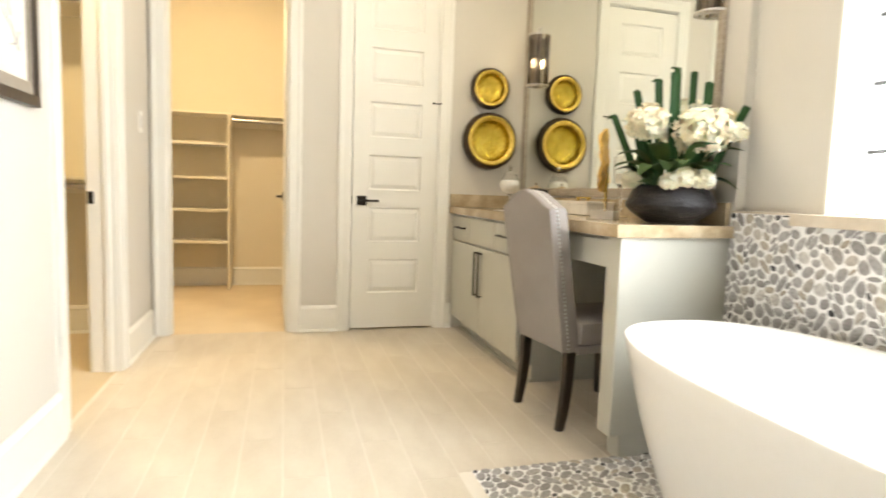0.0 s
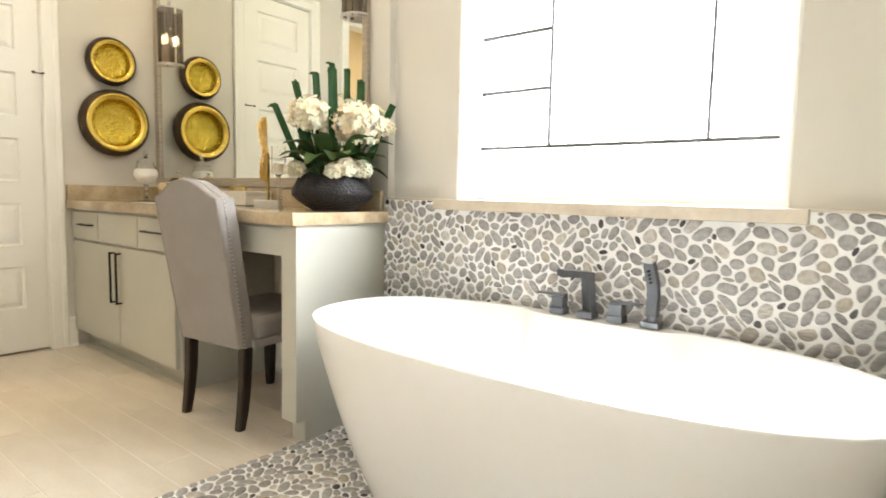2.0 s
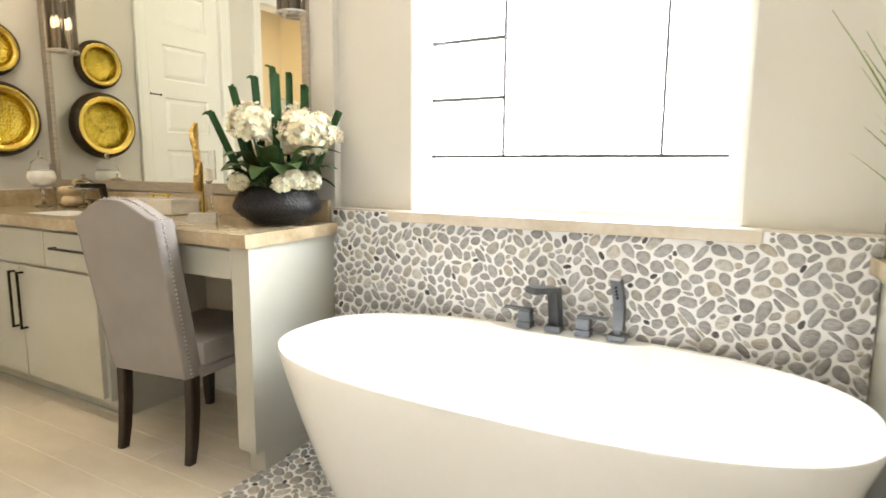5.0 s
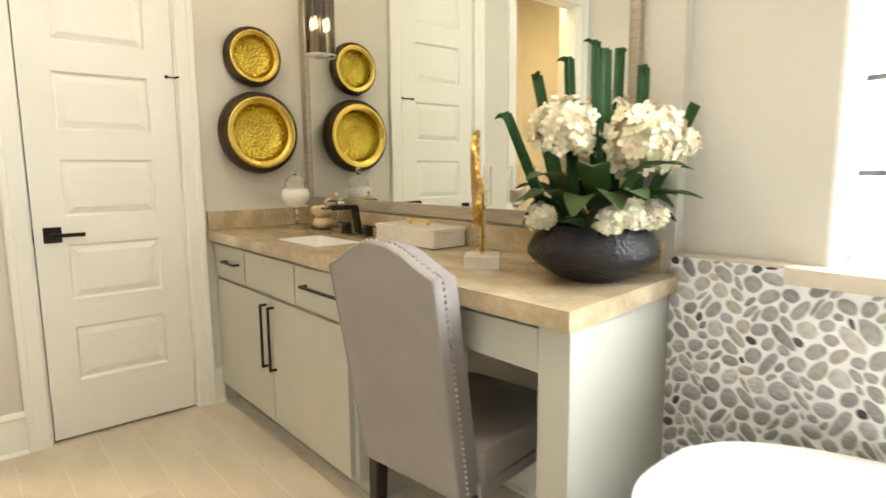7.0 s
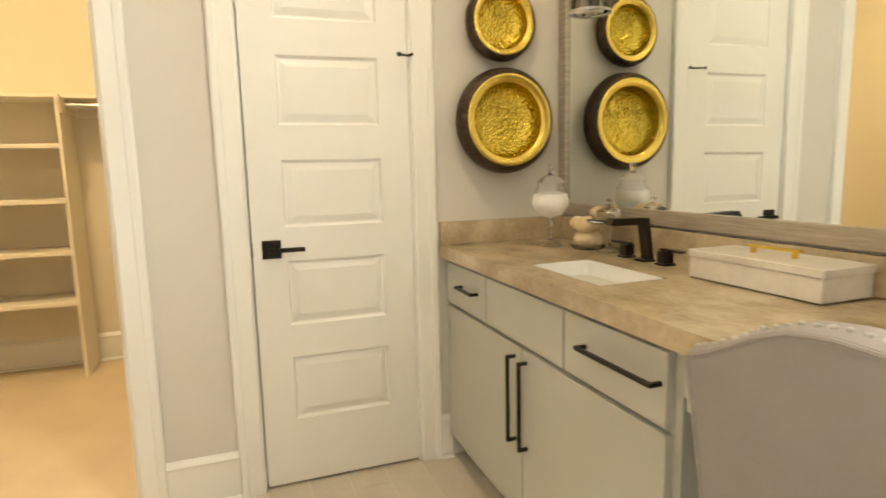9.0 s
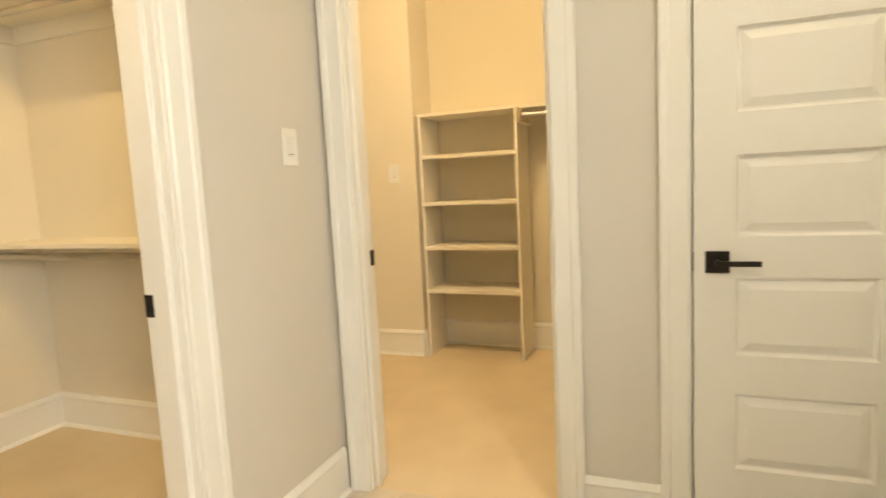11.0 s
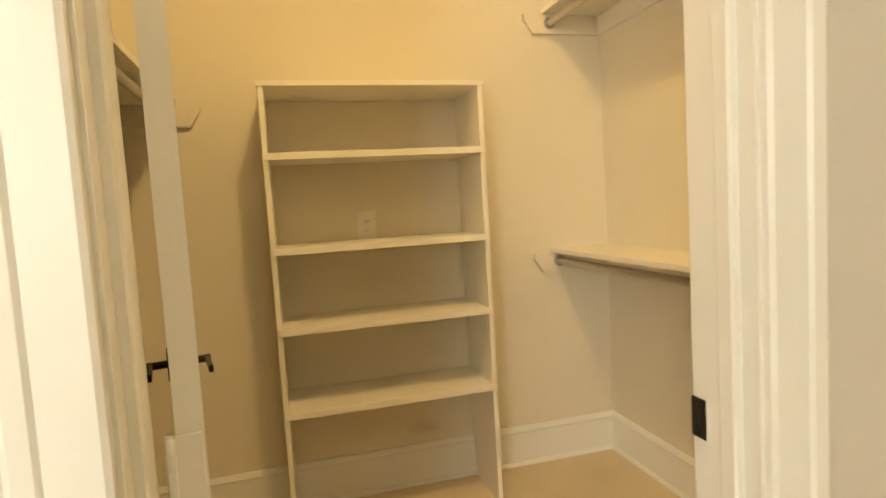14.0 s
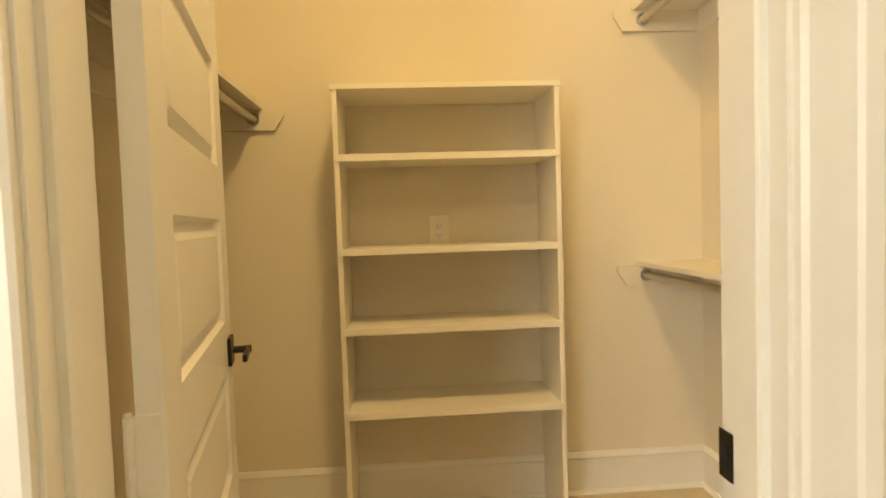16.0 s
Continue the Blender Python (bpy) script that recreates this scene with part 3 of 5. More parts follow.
def sconce(x):
    s = thing("wall_sconce", "smoked-glass half-round wall sconce with two candle bulbs", "wall lamp", pose(x, VY - 0.011, 1.735), group="mirror sconces")
    part("back_plate", boxes((-0.022, 0.022, -0.006, 0.0, 0.0, 0.40), bevel=0.002), M_CHROME, s, "polished nickel back plate")
    r = 0.07

    def arc(bm, radius, z):
        return [bm.verts.new((radius * math.cos(q), -0.006 - radius * math.sin(q), z)) for q in (math.pi * i / 20 for i in range(21))]

    # half-round smoked shade with a wall of its own
    bm = bmesh.new()
    rows = [arc(bm, r, 0.014), arc(bm, r, 0.345), arc(bm, r - 0.003, 0.345), arc(bm, r - 0.003, 0.014)]
    for p, q in zip(rows, rows[1:] + rows[:1]):
        for i in range(20):
            bm.faces.new((p[i], p[i + 1], q[i + 1], q[i]))
    p = part("glass_shade", bm, M_SMOKE, s, "smoked bronze glass", True)
    p.visible_shadow = False
    # thin metal rims above and below
    for name, z in (("base_rim", 0.006), ("top_rim", 0.346)):
        bm = bmesh.new()
        rows = [arc(bm, r + 0.003, z), arc(bm, r + 0.003, z + 0.008), arc(bm, r - 0.005, z + 0.008), arc(bm, r - 0.005, z)]
        for u, v in zip(rows, rows[1:] + rows[:1]):
            for i in range(20):
                bm.faces.new((u[i], u[i + 1], v[i + 1], v[i]))
        part(name, bm, M_CHROME, s, "polished nickel rim")
    for side in (-1, 1):
        bm = rod(bmesh.new(), (side * 0.05, -0.008, 0.004), (-side * 0.018, -0.072, 0.004), 0.004, steps=8)
        part("base_bar", bm, M_CHROME, s, "polished nickel cross bar")
    for dx in (-0.02, 0.02):
        c = part("candle_tube", lathe(((0, 0.008), (0.011, 0.008), (0.011, 0.13), (0, 0.13)), 14, at=(dx, -0.034, 0)), M_SMOKETUBE, s)
        part("bulb", lathe(((0.006, 0.13), (0.012, 0.145), (0.013, 0.16), (0.008, 0.185), (0.0, 0.20)), 14, at=(dx, -0.034, 0)), M_BULB, c, smooth=True)
    lamp("sconce_bulb", "POINT", 1.6, WARM, pose(x, VY - 0.045, 1.735 + 0.17), 0.012)


sconce(0.205)
sconce(1.93)

# ---- bathtub ----


def tub():
    t = thing("bathtub", "white freestanding oval bathtub with a flat tap deck", "bathtub", pose(3.149, -0.459, 0))
    n = 96

    def ring(bm, a, b, z, e, flat=None):
        out = []
        for i in range(n):
            q = 2 * math.pi * i / n
            c, s = math.cos(q), math.sin(q)
            x = a * math.copysign(abs(c) ** (2 / e), c)
            y = b * math.copysign(abs(s) ** (2 / e), s)
            if flat is not None:
                y = min(y, flat + 0.08 * min(1.0, max(0.0, (abs(x) - 0.20) / 0.10)) ** 2 * (3 - 2 * min(1.0, max(0.0, (abs(x) - 0.20) / 0.10))))
            out.append(bm.verts.new((x, y, z)))
        return out

    def skin(bm, rings):
        for p, q in zip(rings, rings[1:]):
            for i in range(n):
                bm.faces.new((p[i], p[(i + 1) % n], q[(i + 1) % n], q[i]))

    bm = bmesh.new()
    rs = []
    A0, A1, B0, B1, H = 0.585, 0.823, 0.27, 0.392, 0.561
    for k in range(11):
        u = k / 10
        w = u ** 0.9 + 0.05 * math.sin(math.pi * u)
        rs.append(ring(bm, A0 + (A1 - A0) * w, B0 + (B1 - B0) * w, 0.004 + (H - 0.006) * u, 2.6))
    rs.append(ring(bm, A1 - 0.002, B1 - 0.002, H + 0.004, 2.6))
    rs.append(ring(bm, A1 - 0.010, B1 - 0.010, H + 0.007, 2.6))
    skin(bm, rs)
    bm.faces.new(rs[0][::-1])
    outer = part("outer_shell", bm, M_TUB, t, smooth=True)
    bm = bmesh.new()
    rs = [ring(bm, A1 - 0.010, B1 - 0.010, H + 0.007, 2.6), ring(bm, A1 - 0.030, B1 - 0.030, H + 0.006, 2.6, 0.305), ring(bm, A1 - 0.038, B1 - 0.038, H - 0.002, 2.6, 0.298)]
    for u in (0.12, 0.3, 0.5, 0.7, 0.85, 0.95, 1.0):
        d = 1 - (1 - u) ** 2
        rs.append(ring(bm, A1 - 0.040 - 0.30 * u ** 1.6, B1 - 0.040 - 0.16 * u ** 1.6, H - 0.006 - 0.42 * min(1, u * 1.12) ** 0.9, 2.6, 0.296 - 0.07 * u))
    skin(bm, rs)
    bm.faces.new(rs[-1])
    part("inner_shell", bm, M_TUB, t, smooth=True)
    part("drain", lathe(((0, 0.147), (0.03, 0.147), (0.034, 0.140)), 24), M_BLACK, t)


tub()


def tub_taps():
    t = thing("tub_faucet", "dark gunmetal deck-mounted tub tap with hand shower", "faucet", pose(3.112, -0.114, 0.5705))
    for x, s in ((-0.103, -1), (0.10, 1)):
        h = part("handle", boxes((x - 0.025, x + 0.025, -0.024, 0.024, 0, 0.022), (x - 0.021, x + 0.021, -0.020, 0.020, 0.022, 0.060), bevel=0.002), M_BLACK, t)
        part("lever", boxes((min(x - s * 0.022, x + s * 0.078), max(x - s * 0.022, x + s * 0.078), -0.014, 0.014, 0.0605, 0.068), bevel=0.002), M_BLACK, h)
    part("spout_base", boxes((-0.027, 0.027, -0.027, 0.027, 0, 0.022), bevel=0.002), M_BLACK, t)
    part("spout", turned(bar(bmesh.new(), ((0, 0.006, 0.018), (0, -0.006, 0.143), (0, -0.105, 0.150)), 0.025, 0.011), pose(0, 0, 0, 0, 0, -34)), M_BLACK, t)
    x = 0.21
    base = part("shower_cradle", boxes((x - 0.028, x + 0.028, -0.026, 0.026, 0, 0.020), bevel=0.002), M_BLACK, t)
    part("collar", lathe(((0.0, 0.020), (0.015, 0.020), (0.015, 0.038), (0, 0.038)), 20, at=(x, 0, 0)), M_BLACK, base)
    wand = part("hand_shower", turned(bar(bmesh.new(), ((0, 0, 0.034), (0, 0.004, 0.10), (0, -0.004, 0.14), (0, -0.03, 0.205)), 0.018, 0.009), pose(x, 0, 0, 0, 0, -14)), M_BLACK, t)
    tip = pose(x, 0, 0, 0, 0, -14)
    part("spray_face", turned(boxes((-0.019, 0.019, -0.012, 0.012, 0, 0.008), bevel=0.002), tip @ pose(0, -0.032, 0.204, 20)), M_CHROME, wand, "bright chrome end")
    bm = bmesh.new()
    for k in range(4):
        rod(bm, (0, -0.010 - 0.005 * k, 0.142 + 0.012 * k), (0, -0.0205 - 0.005 * k, 0.139 + 0.012 * k), 0.0035, steps=8)
    part("nozzle", turned(bm, tip), M_HOLE, wand)


tub_taps()

# ---- chair ----


def chair():
    c = thing("dining_chair", "taupe linen camel-back chair with nailhead trim and dark legs", "chair", pose(1.704, -0.618, 0, 0, 0, 7) @ Matrix.Diagonal((1, 1, 0.973, 1)))
    # backrest: outline in x-z, leaning back
    half = [(0.188, 0.345), (0.192, 0.55), (0.195, 0.75), (0.198, 0.945), (0.195, 0.958), (0.170, 0.967), (0.138, 0.984), (0.098, 1.008), (0.052, 1.026), (0.0, 1.031)]
    outline = half + [(-x, z) for x, z in half[-2::-1]]
    lean = math.tan(radians(9.5))
    bm = bmesh.new()
    rings = []
    for y, inset in ((0.040, 0.012), (0.036, 0.003), (0.026, 0.0), (-0.026, 0.0), (-0.036, 0.003), (-0.040, 0.012)):
        rings.append([bm.verts.new((x * (1 - inset / 0.2), y - (z - 0.345) * lean, 0.345 + (z - 0.345) * (1 - inset / 0.69))) for x, z in outline])
    n = len(outline)
    for p, q in zip(rings, rings[1:]):
        for i in range(n):
            bm.faces.new((p[i], p[(i + 1) % n], q[(i + 1) % n], q[i]))
    f0, f1 = bm.faces.new(rings[0][::-1]), bm.faces.new(rings[-1])
    bmesh.ops.inset_region(bm, faces=[f0, f1], thickness=0.02, depth=0.004)
    back = part("backrest", bm, M_FABRIC, c, smooth=True)
    for y in (-0.0385, 0.0385):
        bm = bmesh.new()
        pts = [Vector((x * 0.97, y - (z - 0.345) * lean, 0.345 + (z - 0.345) * 0.99)) for x, z in outline]
        for a, b in zip(pts, pts[1:]):
            rod(bm, a, b, 0.0035, steps=6)
        part("piping", bm, M_FABRIC, back)
    bm = bmesh.new()
    for y in (-0.012,):
        for (x0, z0), (x1, z1) in zip(outline, outline[1:]):
            steps = max(1, round(math.hypot(x1 - x0, z1 - z0) / 0.0165))
            for k in range(steps):
                x, z = x0 + (x1 - x0) * k / steps, z0 + (z1 - z0) * k / steps
                dx, dz = z1 - z0, -(x1 - x0)
                L = math.hypot(dx, dz)
                m = Matrix.Translation((x + 0.001 * dx / L, y - (z - 0.345) * lean, z + 0.001 * dz / L))
                bmesh.ops.create_icosphere(bm, subdivisions=1, radius=0.0048, matrix=m)
    tagged(part("nailhead_trim", bm, M_NAIL, back, "bright silver nailheads", True), kind="stuff")
    part("seat", boxes((-0.208, 0.208, 0.03, 0.475, 0.37, 0.475), bevel=0.03), M_FABRIC, c, smooth=True)
    part("seat_rail", boxes((-0.203, 0.203, 0.02, 0.47, 0.335, 0.372), bevel=0.006), M_FABRIC, c)
    for x, y, kick in ((-0.174, 0.0, -0.03), (0.174, 0.0, -0.03), (-0.18, 0.44, 0.0), (0.18, 0.44, 0.0)):
        bm = bmesh.new()
        rr = []
        for z, w, k in ((0.345, 0.022, 0), (0.20, 0.0205, 0.15), (0.08, 0.018, 0.6), (0.0, 0.0165, 1.0)):
            rr.append([bm.verts.new((x + sx * w, y + kick * k + sy * w, z)) for sx, sy in ((-1, -1), (1, -1), (1, 1), (-1, 1))])
        for p, q in zip(rr, rr[1:]):
            for i in range(4):
                bm.faces.new((p[i], p[(i + 1) % 4], q[(i + 1) % 4], q[i]))
        bm.faces.new(rr[0])
        bm.faces.new(rr[-1])
        bmesh.ops.bevel(bm, geom=[e for e in bm.edges if abs(e.verts[0].co.z - e.verts[1].co.z) > 0.05], offset=0.004, segments=2, affect="EDGES")
        part("leg", bm, M_LEG, c, "dark stained tapered leg")


M_NAIL = surface("nail_silver", (0.5, 0.48, 0.46), (0.68, 0.66, 0.64), 0.28, 5, 60, 0, 1.0)
chair()

# ---- wall plates ----


def wall_plate(y, z, r):
    p = thing("wall_plate", "round hammered gold wall plate with a dark bronze rim", "wall decor", pose(0.002, y, z, 0, 90, 0), group="gold wall plates")
    k = r / 0.2
    part("outer_bowl", lathe(((0, 0), (0.15 * k, 0.0), (0.187 * k, 0.018 * k), (0.203 * k, 0.048 * k), (0.198 * k, 0.080 * k), (0.186 * k, 0.096 * k), (0.174 * k, 0.103 * k)), 64), M_DARKPLATE, p, "hammered dark bronze back", True)
    part("rim", lathe(((0.174 * k, 0.103 * k), (0.168 * k, 0.105 * k), (0.146 * k, 0.099 * k), (0.141 * k, 0.092 * k)), 64), M_GOLDRIM, p, "smooth gold rim", True)
    part("dish", lathe(((0.141 * k, 0.092 * k), (0.138 * k, 0.042 * k), (0.122 * k, 0.020 * k), (0.08 * k, 0.009 * k), (0, 0.008 * k)), 64), M_GOLD, p, "hammered gold dish", True)


wall_plate(-0.334, 1.360, 0.20)
wall_plate(-0.340, 1.730, 0.143)

# ---- things on the vanity ----
CT = 0.885


def candy_jar():
    j = thing("apothecary_jar", "clear glass footed jar filled with white bath salts", "jar", pose(0.235, -0.235, CT))
    part("foot", lathe(((0, 0), (0.042, 0.0), (0.043, 0.005), (0.02, 0.012), (0.009, 0.025), (0.008, 0.05), (0.014, 0.058), (0.008, 0.066), (0.010, 0.095), (0.016, 0.102), (0, 0.103)), 32), M_GLASS, j, smooth=True)
    part("bowl", lathe(((0.0605, 0.196), (0.058, 0.205), (0.048, 0.222), (0.050, 0.235), (0.0485, 0.235), (0.0465, 0.222), (0.0565, 0.204), (0.059, 0.196)), 40), M_GLASS, j, smooth=True)
    part("white_filling", lathe(((0, 0.104), (0.044, 0.118), (0.066, 0.150), (0.068, 0.172), (0.060, 0.196), (0.03, 0.203), (0, 0.205)), 40), M_SALT, j, "white bath salts", True)
    part("lid", lathe(((0.051, 0.236), (0.050, 0.241), (0.035, 0.255), (0.012, 0.266), (0.006, 0.275), (0.012, 0.286), (0.011, 0.297), (0.004, 0.308), (0, 0.309)), 32), M_GLASS, j, "pointed glass lid", True)


def footed_dish(x, y):
    d = thing("footed_glass_dish", "small clear glass pedestal dish with a lid", "dish", pose(x, y, CT))
    part("pedestal", lathe(((0, 0), (0.035, 0), (0.036, 0.004), (0.012, 0.012), (0.007, 0.05), (0.012, 0.10), (0, 0.10)), 28), M_GLASS, d, smooth=True)
    part("plate", lathe(((0, 0.10), (0.07, 0.104), (0.075, 0.11), (0.07, 0.113), (0, 0.107)), 36), M_GLASS, d, smooth=True)
    part("knob", lathe(((0, 0.113), (0.04, 0.115), (0.045, 0.14), (0.02, 0.158), (0.006, 0.165), (0.01, 0.178), (0, 0.185)), 28), M_GLASS, d, smooth=True)


def sponge_stack():
    s = thing("sponge_stack", "stack of cream natural sponges in a glass dish", "sponges", pose(0.372, -0.16, CT) @ Matrix.Scale(1.2, 4))
    part("dish", lathe(((0, 0.002), (0.045, 0.002), (0.06, 0.018), (0.057, 0.018), (0.043, 0.005), (0, 0.005)), 32), M_GLASS, s, smooth=True)
    rng = random.Random(5)
    for dx, dy, z, r, sq in ((0.0, 0, 0.030, 0.046, 0.62), (0.006, -0.006, 0.073, 0.042, 0.62), (0.034, 0.012, 0.110, 0.026, 0.75), (-0.032, -0.018, 0.078, 0.022, 0.9)):
        bm = bmesh.new()
        bmesh.ops.create_icosphere(bm, subdivisions=3, radius=r)
        ox = Vector((rng.random() * 9, rng.random() * 9, 0))
        for v in bm.verts:
            v.co *= 1 + 0.14 * noise.noise(v.co * 28 + ox)
            v.co.z *= sq
            v.co += Vector((dx, dy, z))
        part("sponge", bm, M_SPONGE, s, smooth=True)


def marble_box():
    b = thing("marble_box", "white marble lidded box with a gold bar handle", "box", pose(1.125, -0.155, CT, 0, 0, 1))
    part("body", boxes((-0.18, 0.18, -0.078, 0.078, 0.003, 0.057), bevel=0.002), M_MARBLE, b)
    lid = part("lid", boxes((-0.183, 0.183, -0.081, 0.081, 0.0572, 0.075), bevel=0.002), M_MARBLE, b)
    bm = boxes((-0.07, 0.07, -0.006, 0.006, 0.089, 0.097), bevel=0.002)
    for x in (-0.055, 0.055):
        block(bm, x - 0.005, x + 0.005, -0.005, 0.005, 0.075, 0.090)
    part("handle", bm, M_GOLDRIM, lid, "brushed gold bar")


def gold_feather():
    g = thing("sculpture", "gold leaf-shaped sculpture on a white marble block", "sculpture", pose(1.672, -0.345, CT, 0, 0, 134.5))
    part("base", boxes((-0.052, 0.052, -0.052, 0.052, 0, 0.038), bevel=0.002), M_MARBLE, g, "white marble block")
    bm = rod(bmesh.new(), (0, 0, 0.038), (0, 0, 0.245), 0.006, 0.005)
    block(bm, -0.004, 0.004, 0.0, 0.018, 0.205, 0.213)
    part("stem", bm, M_GOLDRIM, g)
    # agate-like flat leaf, uneven outline
    bm = bmesh.new()
    rng = random.Random(3)
    n = 40
    rings = []
    for y, s in ((-0.006, 0.9), (-0.008, 0.6), (0.006, 0.9), (0.008, 0.6)):
        rings.append([])
        for i in range(n):
            a = 2 * math.pi * i / n
            w = 1 + 0.09 * noise.noise(Vector((math.cos(a) * 3, math.sin(a) * 3, 1.7))) + 0.05 * math.sin(9 * a)
            rings[-1].append(bm.verts.new((0.112 * s * w * math.cos(a) * (1 - 0.25 * math.sin(a)), y + 0.016 + 0.014 * math.cos(a) * math.sin(2.2 * a + 0.4) + 0.004 * math.sin(11 * a), 0.262 + 0.155 * s * w * math.sin(a))))
    for p, q in ((rings[0], rings[1]), (rings[2], rings[3]), (rings[0], rings[2])):
        for i in range(n):
            bm.faces.new((p[i], p[(i + 1) % n], q[(i + 1) % n], q[i]))
    bm.faces.new(rings[1])
    bm.faces.new(rings[3])
    part("leaf", bm, M_GOLDLEAF, g, "hammered gold leaf", True)


def hurricane(x, y, r=0.034, h=0.30):
    c = thing("glass_candle_holder", "tall clear glass candle holder with a cream candle", "candle holder", pose(x, y, CT), group="glass candle holders")
    a = part("foot", lathe(((0, 0), (0.045, 0), (0.046, 0.004), (0.014, 0.014), (0.009, 0.03), (0.016, 0.045), (0.009, 0.06), (0.014, 0.11), (0.009, 0.15), (0.02, 0.165), (0, 0.166)), 28), M_GLASS, c, smooth=True)
    b = part("cylinder", lathe(((r, 0.166), (r, h), (r - 0.002, h), (r - 0.002, 0.168), (0, 0.168)), 32), M_GLASS, c, smooth=True)
    part("candle", lathe(((0, 0.169), (0.024, 0.169), (0.024, 0.215), (0.02, 0.218), (0, 0.216)), 24), M_WAX, c, "cream pillar candle", True)
    a.visible_shadow = b.visible_shadow = False


M_SALT = surface("bath_salt", (0.78, 0.77, 0.74), (0.86, 0.85, 0.83), 0.8, 30, 300, 0.5)
M_SPONGE = surface("sponge", (0.55, 0.42, 0.25), (0.72, 0.58, 0.38), 0.9, 20, 180, 0.6)
M_MARBLE = surface("white_marble", (0.58, 0.54, 0.47), (0.76, 0.73, 0.67), 0.25, 9, 60, 0.03)
M_WAX = surface("wax", (0.74, 0.68, 0.55), (0.8, 0.75, 0.63), 0.5, 9, 60, 0.03)
candy_jar()
footed_dish(0.47, -0.145)
sponge_stack()
marble_box()
gold_feather()
hurricane(1.46, -0.14)
hurricane(1.74, -0.14)

# ---- flower bowl ----


def ribbon(bm, base, tip, bow, w0, w1, twist=0.0, steps=8, fold=0.0):
    """A strap leaf from base to tip, bowed by the vector bow."""
    base, tip, bow = Vector(base), Vector(tip), Vector(bow)
    d = (tip - base).normalized()
    side = d.cross(Vector((math.cos(twist), math.sin(twist), 0.1))).normalized()
    nrm = d.cross(side)
    prev = None
    for i in range(steps + 1):
        u = i / steps
        c = base.lerp(tip, u) + bow * (4 * u * (1 - u) if fold == 0 else u * u)
        w = w0 + (w1 - w0) * u
        row = [bm.verts.new(c - side * w), bm.verts.new(c + nrm * w * 0.25), bm.verts.new(c + side * w)]
        if prev:
            for k in range(2):
                bm.faces.new((prev[k], prev[k + 1], row[k + 1], row[k]))
        prev = row


def hydrangea(bm, centre, r, rng, count=230):
    """A head of many four-petalled florets over a rounded core."""
    centre = Vector(centre)
    core = bmesh.ops.create_icosphere(bm, subdivisions=2, radius=r * 0.74)
    ox = Vector((rng.random() * 9, rng.random() * 9, 0))
    for v in core["verts"]:
        v.co *= 1 + 0.2 * noise.noise(v.co * 30 + ox)
        v.co = v.co * 1.0 + centre
    for k in range(count):
        z = 1 - 1.8 * (k + 0.5) / count
        a = k * 2.399963 + rng.random() * 0.5
        rad = math.sqrt(max(0, 1 - z * z))
        nrm = Vector((rad * math.cos(a), rad * math.sin(a), z * 0.85))
        lump = 1 + 0.16 * noise.noise(nrm * 2.2 + ox)
        p = centre + nrm * r * rng.uniform(0.78, 1.04) * lump
        tilt = (nrm + Vector((rng.uniform(-0.5, 0.5), rng.uniform(-0.5, 0.5), rng.uniform(-0.3, 0.5)))).normalized()
        q = tilt.to_track_quat("Z", "Y")
        s = max(0.010, r * rng.uniform(0.15, 0.23))
        spin = rng.random() * 6.28
        for j in range(4):
            b = spin + j * math.pi / 2
            cup = rng.uniform(-0.15, 0.55)
            pts = []
            for u, w in ((0.05, 0.0), (0.5, -0.44), (0.9, -0.3), (1.02, 0.05), (0.88, 0.34), (0.5, 0.44)):
                v = Vector((u * math.cos(b) - w * math.sin(b), u * math.sin(b) + w * math.cos(b), cup * u * u + 0.12 * abs(w)))
                pts.append(bm.verts.new(p + q @ (v * s)))
            bm.faces.new(pts)


